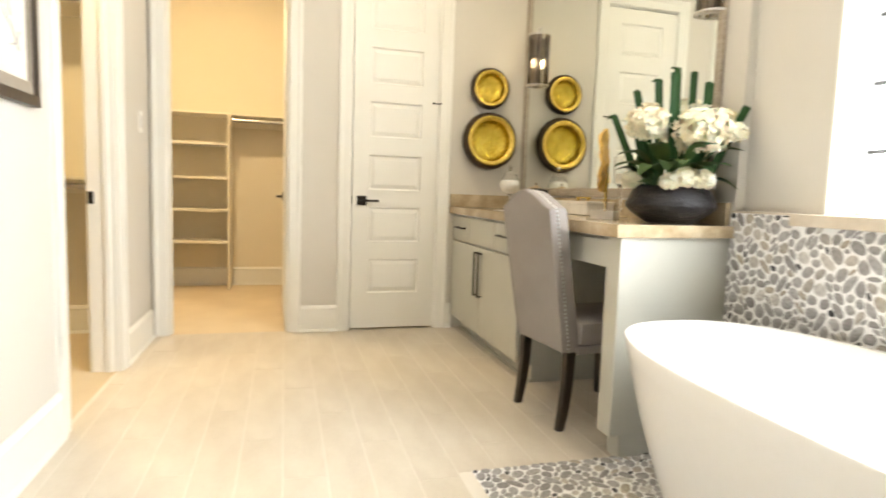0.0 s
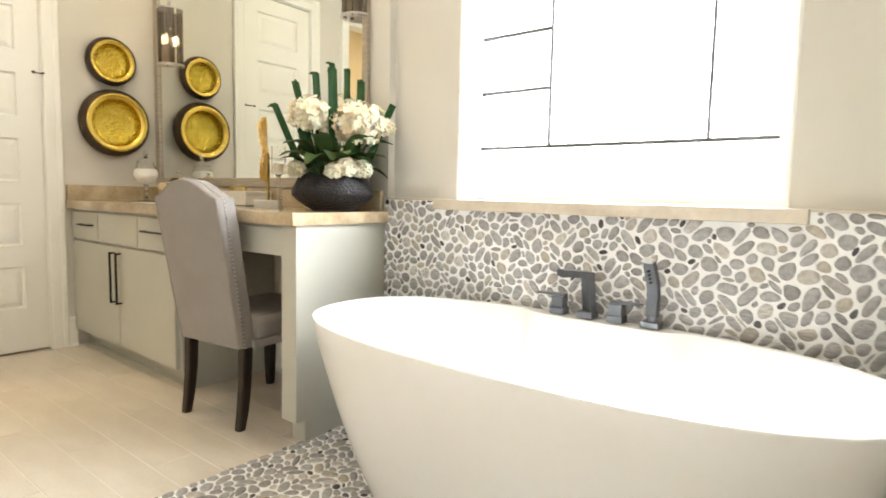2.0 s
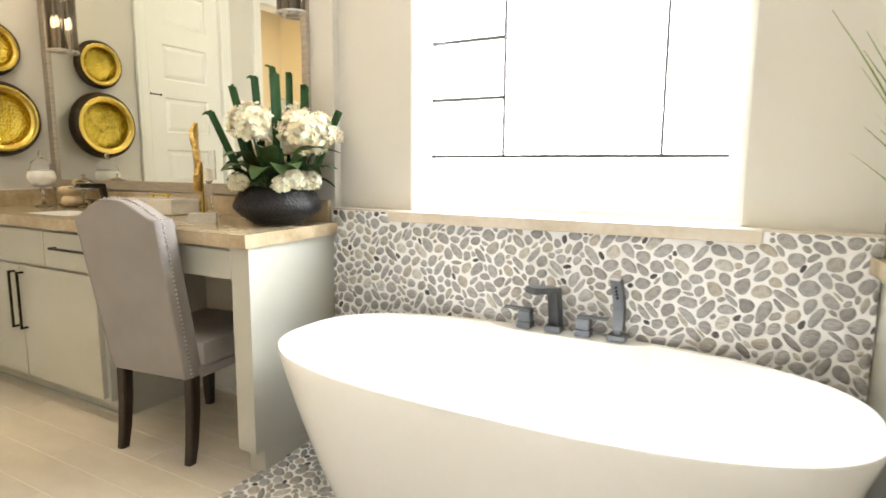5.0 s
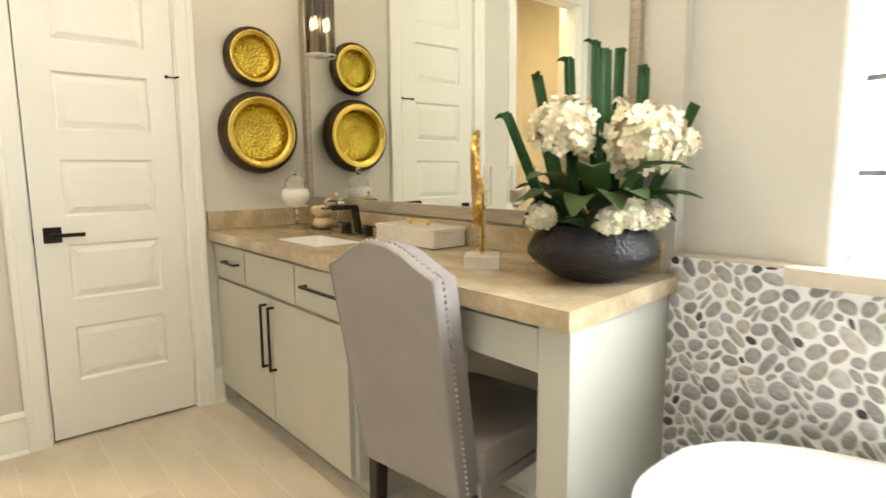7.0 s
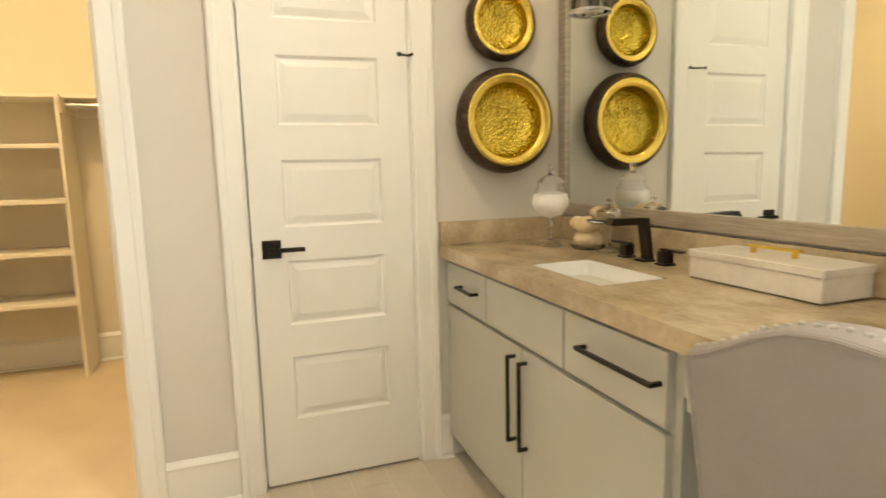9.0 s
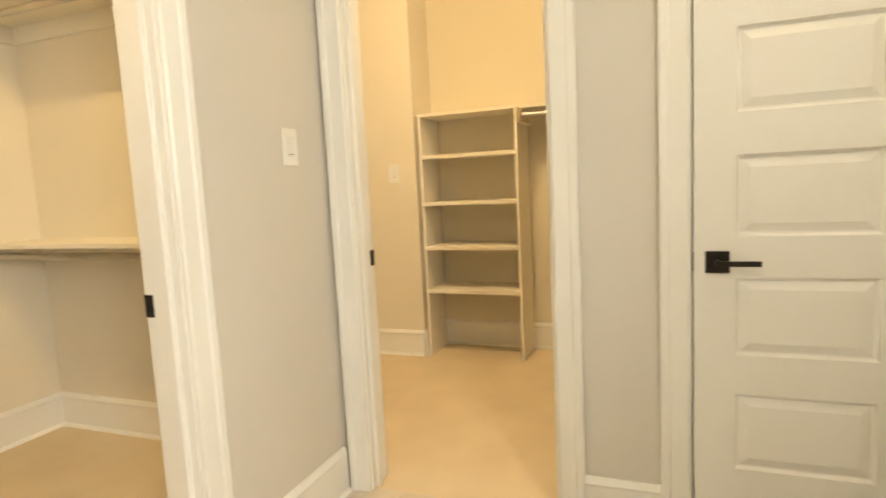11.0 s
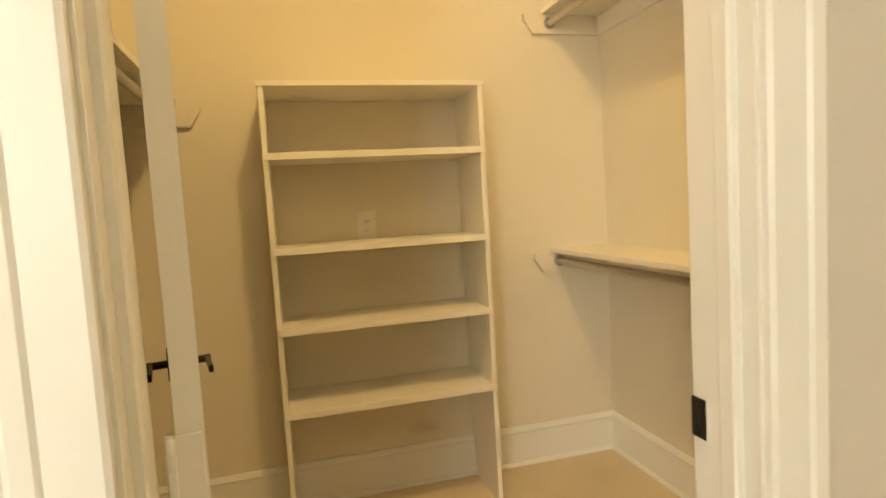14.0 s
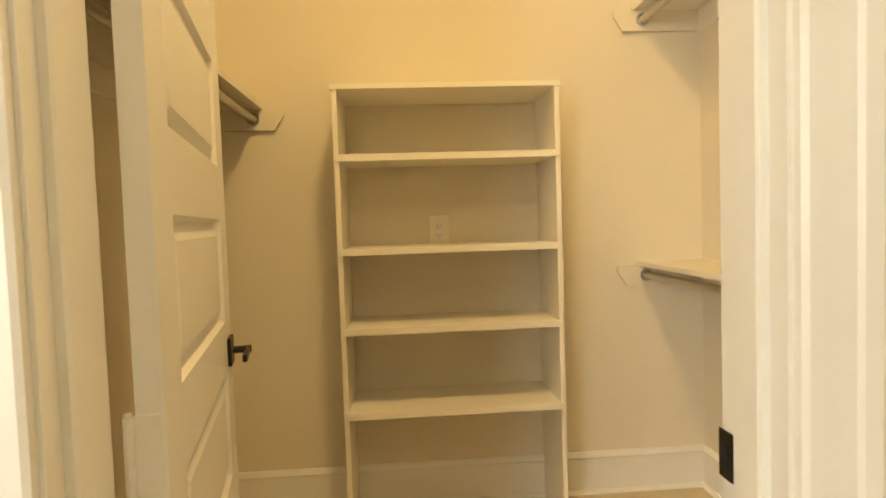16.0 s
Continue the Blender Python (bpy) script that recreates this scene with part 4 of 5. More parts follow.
def flower_bowl():
    f = thing("flower_arrangement", "black textured bowl of white hydrangeas and green stalks", "flowers", pose(1.994, -0.246, CT) @ Matrix.Scale(1.16, 4))
    part("bowl", lathe(((0, 0.0), (0.072, 0.0), (0.085, 0.006), (0.128, 0.035), (0.148, 0.055), (0.150, 0.068), (0.142, 0.085), (0.122, 0.125), (0.119, 0.128), (0.115, 0.125), (0.13, 0.085), (0.13, 0.07), (0.0, 0.06)), 64), M_BOWL, f, "black hammered ceramic bowl", True)
    part("soil", lathe(((0, 0.112), (0.117, 0.108)), 32), M_MOSS, f, "dark green moss")
    rng = random.Random(11)
    # heads as seen from the room: towards -x and -y is the near side
    heads = ((-0.016, -0.088, 0.378, 0.074), (0.094, 0.036, 0.335, 0.090), (-0.011, 0.055, 0.445, 0.046), (0.086, 0.125, 0.395, 0.042), (0.145, 0.115, 0.335, 0.036),
             (0.108, -0.035, 0.152, 0.040), (0.128, 0.02, 0.150, 0.036), (0.09, -0.075, 0.140, 0.030), (-0.044, -0.132, 0.146, 0.032), (-0.10, 0.05, 0.27, 0.042), (-0.02, 0.10, 0.20, 0.045))
    for x, y, z, r in heads:
        z = z if z < 0.2 else 0.2 + (z - 0.2) * 0.78
        bm = bmesh.new()
        hydrangea(bm, (x, y, z), r, rng)
        h = part("flower_head", bm, M_PETAL, f, "cream-white hydrangea head")
        if z > 0.2:
            part("stem", rod(bmesh.new(), (x * 0.45, y * 0.45, 0.11), (x, y, z - r * 0.5), 0.004, 0.003, 6), M_STALK, h)
    for x, y, tx, ty, tz, bow, w in ((0.05, -0.04, 0.049, -0.052, 0.535, (0, 0, 0), 0.0150), (0.05, 0.04, 0.075, 0.060, 0.505, (0.01, 0, 0), 0.0125), (-0.03, -0.03, -0.043, -0.051, 0.530, (0, 0, 0), 0.0115),
                                     (0.02, 0.04, 0.03, 0.034, 0.55, (0, 0, 0), 0.0100), (-0.05, -0.08, -0.115, -0.175, 0.395, (0, 0, 0), 0.0105), (-0.05, -0.03, -0.09, -0.105, 0.490, (0, 0, 0), 0.0115),
                                     (0.06, 0.06, 0.150, 0.150, 0.415, (0.0, 0, 0), 0.011), (0.0, 0.0, -0.005, -0.007, 0.57, (0.0, 0, 0), 0.009), (-0.02, -0.07, -0.05, -0.13, 0.36, (0, 0, 0), 0.012),
                                     (0.09, 0.0, 0.11, 0.0, 0.33, (0, 0, 0), 0.014)):
        tz = 0.2 + (tz - 0.2) * 0.9
        bm = bmesh.new()
        ribbon(bm, (x, y, 0.10), (tx, ty, tz), bow, w, w * 0.85, rng.uniform(-0.9, -0.5))
        ribbon(bm, (x + 0.004, y + 0.005, 0.10), (tx + 0.004, ty + 0.006, tz - 0.004), bow, w, w * 0.8, rng.uniform(-1.2, -0.4))
        # the folded-over end
        ribbon(bm, (tx, ty, tz - 0.012), (tx + rng.choice((-1, 1)) * rng.uniform(0.012, 0.026), ty - 0.006, tz - rng.uniform(0.0, 0.016)), (0, 0, 0.006), w * 0.8, 0.002, 1.2, 5)
        part("stalk", bm, M_STALK, f, "folded green strap stalk")
    for k in range(24):
        a = rng.uniform(0, 6.28)
        bm = bmesh.new()
        L = rng.uniform(0.10, 0.17)
        base = Vector((0.07 * math.cos(a), 0.07 * math.sin(a), rng.uniform(0.12, 0.21)))
        tip = base + Vector((L * math.cos(a), L * math.sin(a), rng.uniform(-0.02, 0.07)))
        d = (tip - base).normalized()
        side = d.cross(Vector((0, 0, 1))).normalized()
        prev = None
        for i in range(8):
            u = i / 7
            w = 0.034 * math.sin(math.pi * (0.06 + 0.92 * u)) ** 0.8
            c = base.lerp(tip, u) + Vector((0, 0, 0.03 * math.sin(math.pi * u)))
            row = [bm.verts.new(c - side * w + Vector((0, 0, 0.25 * w))), bm.verts.new(c), bm.verts.new(c + side * w + Vector((0, 0, 0.25 * w)))]
            if prev:
                for q in range(2):
                    bm.faces.new((prev[q], prev[q + 1], row[q + 1], row[q]))
            prev = row
        part("leaf", bm, M_LEAF, f, "dark green leaf", True)
    # succulent rosette at the rim
    bm = bmesh.new()
    for k in range(34):
        a, t = k * 2.4, 0.25 + 0.75 * k / 34
        c = Vector((0.055, -0.10, 0.130))
        ribbon(bm, c, c + Vector((0.062 * t * math.cos(a), 0.062 * t * math.sin(a), 0.05 * (1.15 - t))), (0, 0, 0.006), 0.008, 0.001, a + 1.57, 4)
    part("succulent", bm, M_LEAF, f, "dark green succulent rosette")


M_BOWL = hammered("black_ceramic", (0.008, 0.007, 0.008), (0.02, 0.018, 0.02), 0.36, 95, 0.7, 0.0, 0.004)
M_MOSS = surface("moss", (0.02, 0.03, 0.012), (0.05, 0.07, 0.025), 0.9, 30, 150, 0.6)
M_PETAL = surface("petal", (0.74, 0.61, 0.38), (0.88, 0.83, 0.68), 0.95, 22, 140, 0.1)
M_STALK = surface("stalk", (0.014, 0.048, 0.014), (0.034, 0.09, 0.028), 0.5, 14, 90, 0.1, spec=0.2, stretch=(6, 6, 1))
M_LEAF = surface("leaf", (0.022, 0.05, 0.012), (0.065, 0.10, 0.03), 0.6, 14, 90, 0.15, spec=0.25)
M_PETAL.node_tree.nodes["Principled BSDF"].inputs["Specular IOR Level"].default_value = 0.08
for m in (M_PETAL, M_LEAF):
    m.node_tree.nodes["Principled BSDF"].inputs["Subsurface Weight"].default_value = 0.15
M_BOWL.node_tree.nodes["Principled BSDF"].inputs["Specular IOR Level"].default_value = 0.3
flower_bowl()

# ---- grass planter on the second vanity ----


def grass_planter():
    g = thing("grass_planter", "white square planter with a black band and tall green grass", "potted plant", pose(4.062, -0.335, 0.887, 0, 0, 30) @ Matrix.Scale(0.74, 4))
    part("band", boxes((-0.074, 0.074, -0.074, 0.074, 0.0, 0.06), bevel=0.002), M_BAND, g, "black ribbed lower band")
    part("box", boxes((-0.077, 0.077, -0.077, 0.077, 0.0605, 0.142), bevel=0.002), M_MARBLE, g, "white square upper box")
    rng = random.Random(2)
    bm = bmesh.new()
    for k in range(200):
        a = rng.uniform(0, 6.28)
        spread = rng.uniform(0.02, 0.30) * (1.3 if rng.random() < 0.06 else 1)
        h = rng.uniform(0.36, 0.86) - spread * 0.4
        b = Vector((rng.uniform(-0.052, 0.052), rng.uniform(-0.052, 0.052), 0.137))
        tip = b + Vector((spread * math.cos(a), spread * math.sin(a), h))
        ribbon(bm, b, tip, Vector((math.cos(a), math.sin(a), 0)) * -spread * 0.08, rng.uniform(0.0035, 0.0080), 0.001, rng.uniform(0, 6.28), 6)
    tagged(part("grass", bm, M_GRASS, g, "tall green grass blades"), kind="stuff")


M_BAND = surface("black_band", (0.008, 0.008, 0.008), (0.025, 0.025, 0.026), 0.4, 6, 60, 0.6, stretch=(1, 1, 30))
M_GRASS = surface("grass_blade", (0.04, 0.085, 0.01), (0.24, 0.33, 0.05), 0.5, 9, 60, 0.0, each=0.0)
grass_planter()
# block added to darken the second mirror; the real dark shape is unknown
cb = thing("mirror_dark_block", "dark tall block added for the second mirror to reflect", "cabinet", pose(5.25, S + 0.03, 0))
part("body", boxes((-0.45, 0.45, 0, 0.42, 0.06, 1.68), bevel=0.004), M_LEG, cb)
part("top", boxes((-0.47, 0.47, -0.005, 0.44, 1.6805, 1.71), bevel=0.004), M_LEG, cb)
for x in (-0.44, 0.40):
    for y in (0.01, 0.37):
        part("foot", boxes((x, x + 0.04, y, y + 0.04, 0, 0.06)), M_LEG, cb)

# ---- closet fittings ----


def bookcase(name, label, m, w, d, shelves, top):
    b = thing(name, label, "bookcase", m)
    t = 0.019
    part("side_panel", boxes((0, t, 0, d, 0, top - t), bevel=0.001), M_SHELF, b)
    part("side_panel", boxes((w - t, w, 0, d, 0, top - t), bevel=0.001), M_SHELF, b)
    part("top_panel", boxes((-0.004, w + 0.004, -0.006, d, top - t, top), bevel=0.001), M_SHELF, b)
    for z in shelves:
        part("shelf", boxes((t, w - t, 0.004, d, z - 0.009, z + 0.009), (t * 0.4, w - t * 0.4, -0.010, 0.004, z - 0.013, z + 0.012), bevel=0.001), M_SHELF, b)
    return b


# local x runs along the front, y from the front to the wall behind
bookcase("bookcase", "empty cream painted bookcase against the closet wall", pose(1.388, -4.112, 0, 0, 0, 180), 0.836, 0.307, (0.494, 0.808, 1.103, 1.446), 1.712)
bookcase("bookcase", "empty cream built-in shelves in the closet recess", pose(-1.715, -2.918, 0, 0, 0, 90), 0.676, 0.324, (0.455, 0.752, 1.052, 1.364), 1.650)


def hanging(name_label, wall, along, ends, z, shelf_w=0.30, braces=(0.62,)):
    """A closet shelf on a cleat with a steel rod below it, along a wall; wall: a point and the way it faces."""
    p, n = Vector((*wall[0], 0)), Vector((*wall[1], 0))
    u = Vector((*along, 0))
    s = thing("closet_rod_shelf", name_label, "closet shelf")
    a, b = p + u * ends[0], p + u * ends[1]
    up = Vector((0, 0, 1))
    bm = bmesh.new()
    sweep(bm, ((0, 0.0), (shelf_w, 0.0), (shelf_w, 0.019), (0, 0.019)), a + up * (z + 0.040), b + up * (z + 0.040), n, up)
    part("shelf", bm, M_SHELF, s)
    bm = bmesh.new()
    sweep(bm, ((0, 0), (0.018, 0), (0.018, 0.085), (0, 0.085)), a + up * (z - 0.046), b + up * (z - 0.046), n, up)
    part("wall_cleat", bm, M_SHELF, s)
    bm = bmesh.new()
    rod(bm, a + n * 0.262 + up * z, b + n * 0.262 + up * z, 0.0165, steps=20)
    part("rod", bm, M_CHROME, s, "brushed steel hanging rod", True)
    for q, d in ((a, u), (b, -u)):
        bm = bmesh.new()
        # end cleat: a board with a clipped corner
        sweep(bm, ((0.0, -0.046), (0.0, 0.0395), (0.385, 0.0395), (0.385, 0.015), (0.345, -0.046)), q + d * 0.001 + up * z, q + d * 0.019 + up * z, n, up)
        c = part("end_cleat", bm, M_CLOSET, s)
        bm = rod(bmesh.new(), q + d * 0.019 + n * 0.262 + up * z, q + d * 0.026 + n * 0.262 + up * z, 0.026, steps=20)
        part("socket", bm, M_CHROME, c, "steel rod socket")
    # slanted braces under the shelf
    L = ends[1] - ends[0]
    for k in braces:
        m = a + u * L * k
        bm = bmesh.new()
        rod(bm, m + n * 0.02 + up * (z - 0.26), m + n * 0.25 + up * (z + 0.030), 0.009, steps=8)
        block(bm, m.x - 0.012, m.x + 0.012, m.y - 0.012, m.y + 0.012, z - 0.29, z + 0.03)
        part("brace", bm, M_SHELF, s)


L1 = BACK1 * -1 + (S - T)
for z in (0.947, 2.028):
    hanging("cream closet shelf with a steel hanging rod", ((SIDE1, BACK1), (1, 0)), (0, 1), (0, L1 - 0.001), z)
for z in (1.645,):
    hanging("cream closet shelf with a steel hanging rod", ((FAR1, BACK1), (-1, 0)), (0, 1), (0, L1 - 0.001), z, braces=())
hanging("cream closet shelf and rod beside the built-in shelves", ((BACK2, -2.24), (1, 0)), (0, 1), (0.001, 0.789), 1.592)


def wall_switch(label, m, kind):
    s = thing("light_switch" if kind == "switch" else "power_outlet", label, "switch" if kind == "switch" else "outlet", m)
    part("cover_plate", boxes((-0.041, 0.041, -0.006, 0, -0.062, 0.062), bevel=0.002), M_TRIM if kind == "switch" else M_SHELF, s)
    if kind == "switch":
        part("rocker", boxes((-0.017, 0.017, -0.010, -0.006, -0.033, 0.033), bevel=0.001), M_WHITE, s)
        part("slider_slot_shade", boxes((-0.012, 0.012, -0.0106, -0.0101, -0.026, -0.024)), M_HOLE, s)
    else:
        for z in (-0.02, 0.02):
            f = part("socket_face", boxes((-0.016, 0.016, -0.0085, -0.006, z - 0.014, z + 0.014), bevel=0.001), M_WHITE, s)
            part("slot_shade", boxes((-0.0075, -0.0055, -0.009, -0.0086, z - 0.005, z + 0.006), (0.0055, 0.0075, -0.009, -0.0086, z - 0.004, z + 0.005), (-0.002, 0.002, -0.009, -0.0086, z - 0.011, z - 0.008)), M_HOLE, f)
    return s


wall_switch("white dimmer switch on the greige wall", pose(0.228, S, 1.335, 0, 0, 180), "switch")
wall_switch("white light switch on the closet pier", pose(-1.70, -3.10, 1.27, 0, 0, 90), "switch")
wall_switch("cream power outlet on the closet wall", pose(0.995, BACK1, 1.168, 0, 0, 180), "outlet")

# ---- framed picture ----
M_TAUPE = surface("taupe_frame", (0.22, 0.185, 0.15), (0.32, 0.28, 0.23), 0.5, 5, 60, 0.1)
M_PAPER = surface("drawing_paper", (0.64, 0.60, 0.54), (0.70, 0.66, 0.60), 0.9, 4, 150, 0.1)
pic = thing("framed_picture", "dark framed line drawing in a wide white mat", "picture", pose(2.10, S, 1.215, 0, 0, 180))
for n, r in (("bottom_rail", (-0.36, 0.36, -0.03, 0, 0, 0.035)), ("top_rail", (-0.36, 0.36, -0.03, 0, 0.865, 0.90)), ("side_rail", (-0.36, -0.325, -0.0295, 0, 0.035, 0.865)), ("side_rail", (0.325, 0.36, -0.0295, 0, 0.035, 0.865))):
    part(n, boxes(r, bevel=0.003), M_LEG, pic, "dark brown frame")
for n, r in (("inner_rail", (-0.325, 0.325, -0.022, 0, 0.035, 0.075)), ("inner_rail", (-0.325, 0.325, -0.022, 0, 0.825, 0.865)), ("inner_rail", (-0.325, -0.305, -0.0218, 0, 0.075, 0.825)), ("inner_rail", (0.305, 0.325, -0.0218, 0, 0.075, 0.825))):
    part(n, boxes(r, bevel=0.002), M_TAUPE, pic, "taupe inner frame")
part("mat_board", boxes((-0.305, 0.305, -0.012, 0, 0.075, 0.825)), M_PAPER, pic)
bm = bmesh.new()
rng = random.Random(8)
for k in range(26):
    x, z = rng.uniform(-0.25, 0.25), rng.uniform(0.15, 0.75)
    a = rng.uniform(0, 6.28)
    for j in range(7):
        a += rng.uniform(-0.7, 0.7)
        nx, nz = x + 0.03 * math.cos(a), z + 0.03 * math.sin(a)
        if abs(nx) < 0.28 and 0.11 < nz < 0.79:
            block(bm, min(x, nx) - 0.0012, max(x, nx) + 0.0012, -0.0128, -0.0121, min(z, nz) - 0.0012, max(z, nz) + 0.0012) if abs(nx - x) < 0.004 or abs(nz - z) < 0.004 else rod(bm, (x, -0.0125, z), (nx, -0.0125, nz), 0.0014, steps=4)
        x, z = nx, nz
tagged(part("drawing", bm, M_MUNTIN, pic, "loose grey line drawing"), kind="stuff")

# ---- floor planks ----
rng = random.Random(4)
plank_meshes = {}


def plank(x0, x1, y0, y1, parent):
    w, d = round(x1 - x0, 3), round(y1 - y0, 3)
    if (w, d) not in plank_meshes:
        bm = bmesh.new()
        hw, hd = w / 2 - 0.0015, d / 2 - 0.0015
        lo = [bm.verts.new((sx * hw, sy * hd, -0.006)) for sx, sy in ((-1, -1), (1, -1), (1, 1), (-1, 1))]
        mid = [bm.verts.new((sx * hw, sy * hd, -0.0006)) for sx, sy in ((-1, -1), (1, -1), (1, 1), (-1, 1))]
        hi = [bm.verts.new((sx * (hw - 0.0008), sy * (hd - 0.0008), 0.0)) for sx, sy in ((-1, -1), (1, -1), (1, 1), (-1, 1))]
        for p, q in ((lo, mid), (mid, hi)):
            for i in range(4):
                bm.faces.new((p[i], p[(i + 1) % 4], q[(i + 1) % 4], q[i]))
        bm.faces.new(hi)
        plank_meshes[(w, d)] = mesh_of("plank_tile", bm, M_TILE)
    ob = new("plank_tile", plank_meshes[(w, d)])
    ob.parent = parent
    ob.location = ((x0 + x1) / 2, (y0 + y1) / 2, 0)


PX0, PX1, PY = 2.15, 3.99, -1.10    # the pebble field round the tub
ROW, LEN = 0.149, 0.912
y = -0.108
k = 0
rows = []
while y > S:
    rows.append((max(S, y - ROW), y, k))
    y -= ROW
    k += 1
rows.append((-0.108, 0.0, 7))
for y0, y1, k in rows:
    x = -0.02 - (k * 0.37 % 1) * LEN
    while x < EAST:
        a, b = max(x, -0.02), min(x + LEN, EAST)
        spans = [(a, b)]
        if y1 > PY + 0.05:
            spans = [(a, min(b, PX0)), (max(a, PX1), b)]
        for p, q in spans:
            if q - p > 0.03:
                plank(p, q, y0, y1, floor_bed)
        x += LEN

# ---- pebble mosaic ----


def pebble_material(name, island, black=False):
    m, n, l, b = shader(name, (0.3, 0.3, 0.3), 0.5)
    if island:
        r = n.new("ShaderNodeNewGeometry").outputs["Random Per Island"]
    else:
        r = n.new("ShaderNodeObjectInfo").outputs["Random"]
    ramp = n.new("ShaderNodeValToRGB")
    cr = ramp.color_ramp
    stops = ((0.0, (0.045, 0.045, 0.05)), (1.0, (0.10, 0.095, 0.095))) if black else ((0.0, (0.255, 0.24, 0.23)), (0.35, (0.345, 0.33, 0.32)), (0.6, (0.39, 0.375, 0.37)), (0.8, (0.33, 0.312, 0.30)), (0.9, (0.42, 0.37, 0.30)), (1.0, (0.53, 0.51, 0.48)))
    cr.elements[0].position, cr.elements[0].color = stops[0][0], (*stops[0][1], 1)
    cr.elements[1].position, cr.elements[1].color = stops[-1][0], (*stops[-1][1], 1)
    for p, c in stops[1:-1]:
        e = cr.elements.new(p)
        e.color = (*c, 1)
    l.new(r, ramp.inputs[0])
    tc, mp, no = n.new("ShaderNodeTexCoord"), n.new("ShaderNodeMapping"), n.new("ShaderNodeTexNoise")
    mp.inputs["Scale"].default_value = (1, 1, 3)
    no.inputs["Scale"].default_value, no.inputs["Detail"].default_value = 60, 5
    l.new(tc.outputs["Object"], mp.inputs[0])
    l.new(mp.outputs[0], no.inputs["Vector"])
    mr = n.new("ShaderNodeMapRange")
    mr.inputs["From Min"].default_value, mr.inputs["From Max"].default_value, mr.inputs["To Min"].default_value, mr.inputs["To Max"].default_value = 0.3, 0.7, 0.72, 1.25
    l.new(no.outputs["Fac"], mr.inputs[0])
    mix = n.new("ShaderNodeVectorMath")
    mix.operation = "SCALE"
    l.new(ramp.outputs[0], mix.inputs[0])
    l.new(mr.outputs[0], mix.inputs["Scale"])
    l.new(mix.outputs[0], b.inputs["Base Color"])
    bp = n.new("ShaderNodeBump")
    bp.inputs["Strength"].default_value, bp.inputs["Distance"].default_value = 0.25, 0.003
    l.new(no.outputs["Fac"], bp.inputs["Height"])
    l.new(bp.outputs[0], b.inputs["Normal"])
    return m


M_PEBBLE, M_PEBBLES = pebble_material("pebble", False), pebble_material("pebbles_joined", True)
M_BPEBBLE, M_BPEBBLES = pebble_material("black_pebble", False, True), pebble_material("black_pebbles_joined", True, True)
M_PGROUT = surface("pebble_grout", (0.82, 0.81, 0.79), (0.89, 0.885, 0.87), 0.85, 10, 160, 0.3)


def drift(x, y, width, height):
    """Sway the field, least at its borders, so that the stones come out long and slanted."""
    ex = min(1.0, max(0.0, min(x, width - x)) / 0.07)
    x2 = x + 0.0125 * ex * math.sin(44 * y + 1.7 * math.sin(9 * x))
    ey = min(1.0, max(0.0, min(y, height - y)) / 0.07)
    return x2, y + 0.0125 * ey * math.sin(47 * x2 + 1.9 * math.sin(8 * y + 1))


def rounded(poly, cx, cy, share=0.65):
    """Draw an outline towards the ellipse of its own area and slant, as water-worn stones are."""
    xx = yy = xy = area = 0.0
    for (ax, ay), (bx, by) in zip(poly, poly[1:] + poly[:1]):
        ax, ay, bx, by = ax - cx, ay - cy, bx - cx, by - cy
        t = abs(ax * by - bx * ay) / 2
        area += t
        xx += t * (ax * ax + bx * bx + ax * bx) / 6
        yy += t * (ay * ay + by * by + ay * by) / 6
        xy += t * (2 * ax * ay + 2 * bx * by + ax * by + bx * ay) / 12
    xx, yy, xy = xx / area, yy / area, xy / area
    det = max(xx * yy - xy * xy, 1e-14)
    out = []
    for px, py in poly:
        dx, dy = px - cx, py - cy
        k = 2 / math.sqrt(max((yy * dx * dx - 2 * xy * dx * dy + xx * dy * dy) / det, 1e-9))
        k = 1 + share * (k - 1)
        out.append((cx + dx * k, cy + dy * k))
    return out


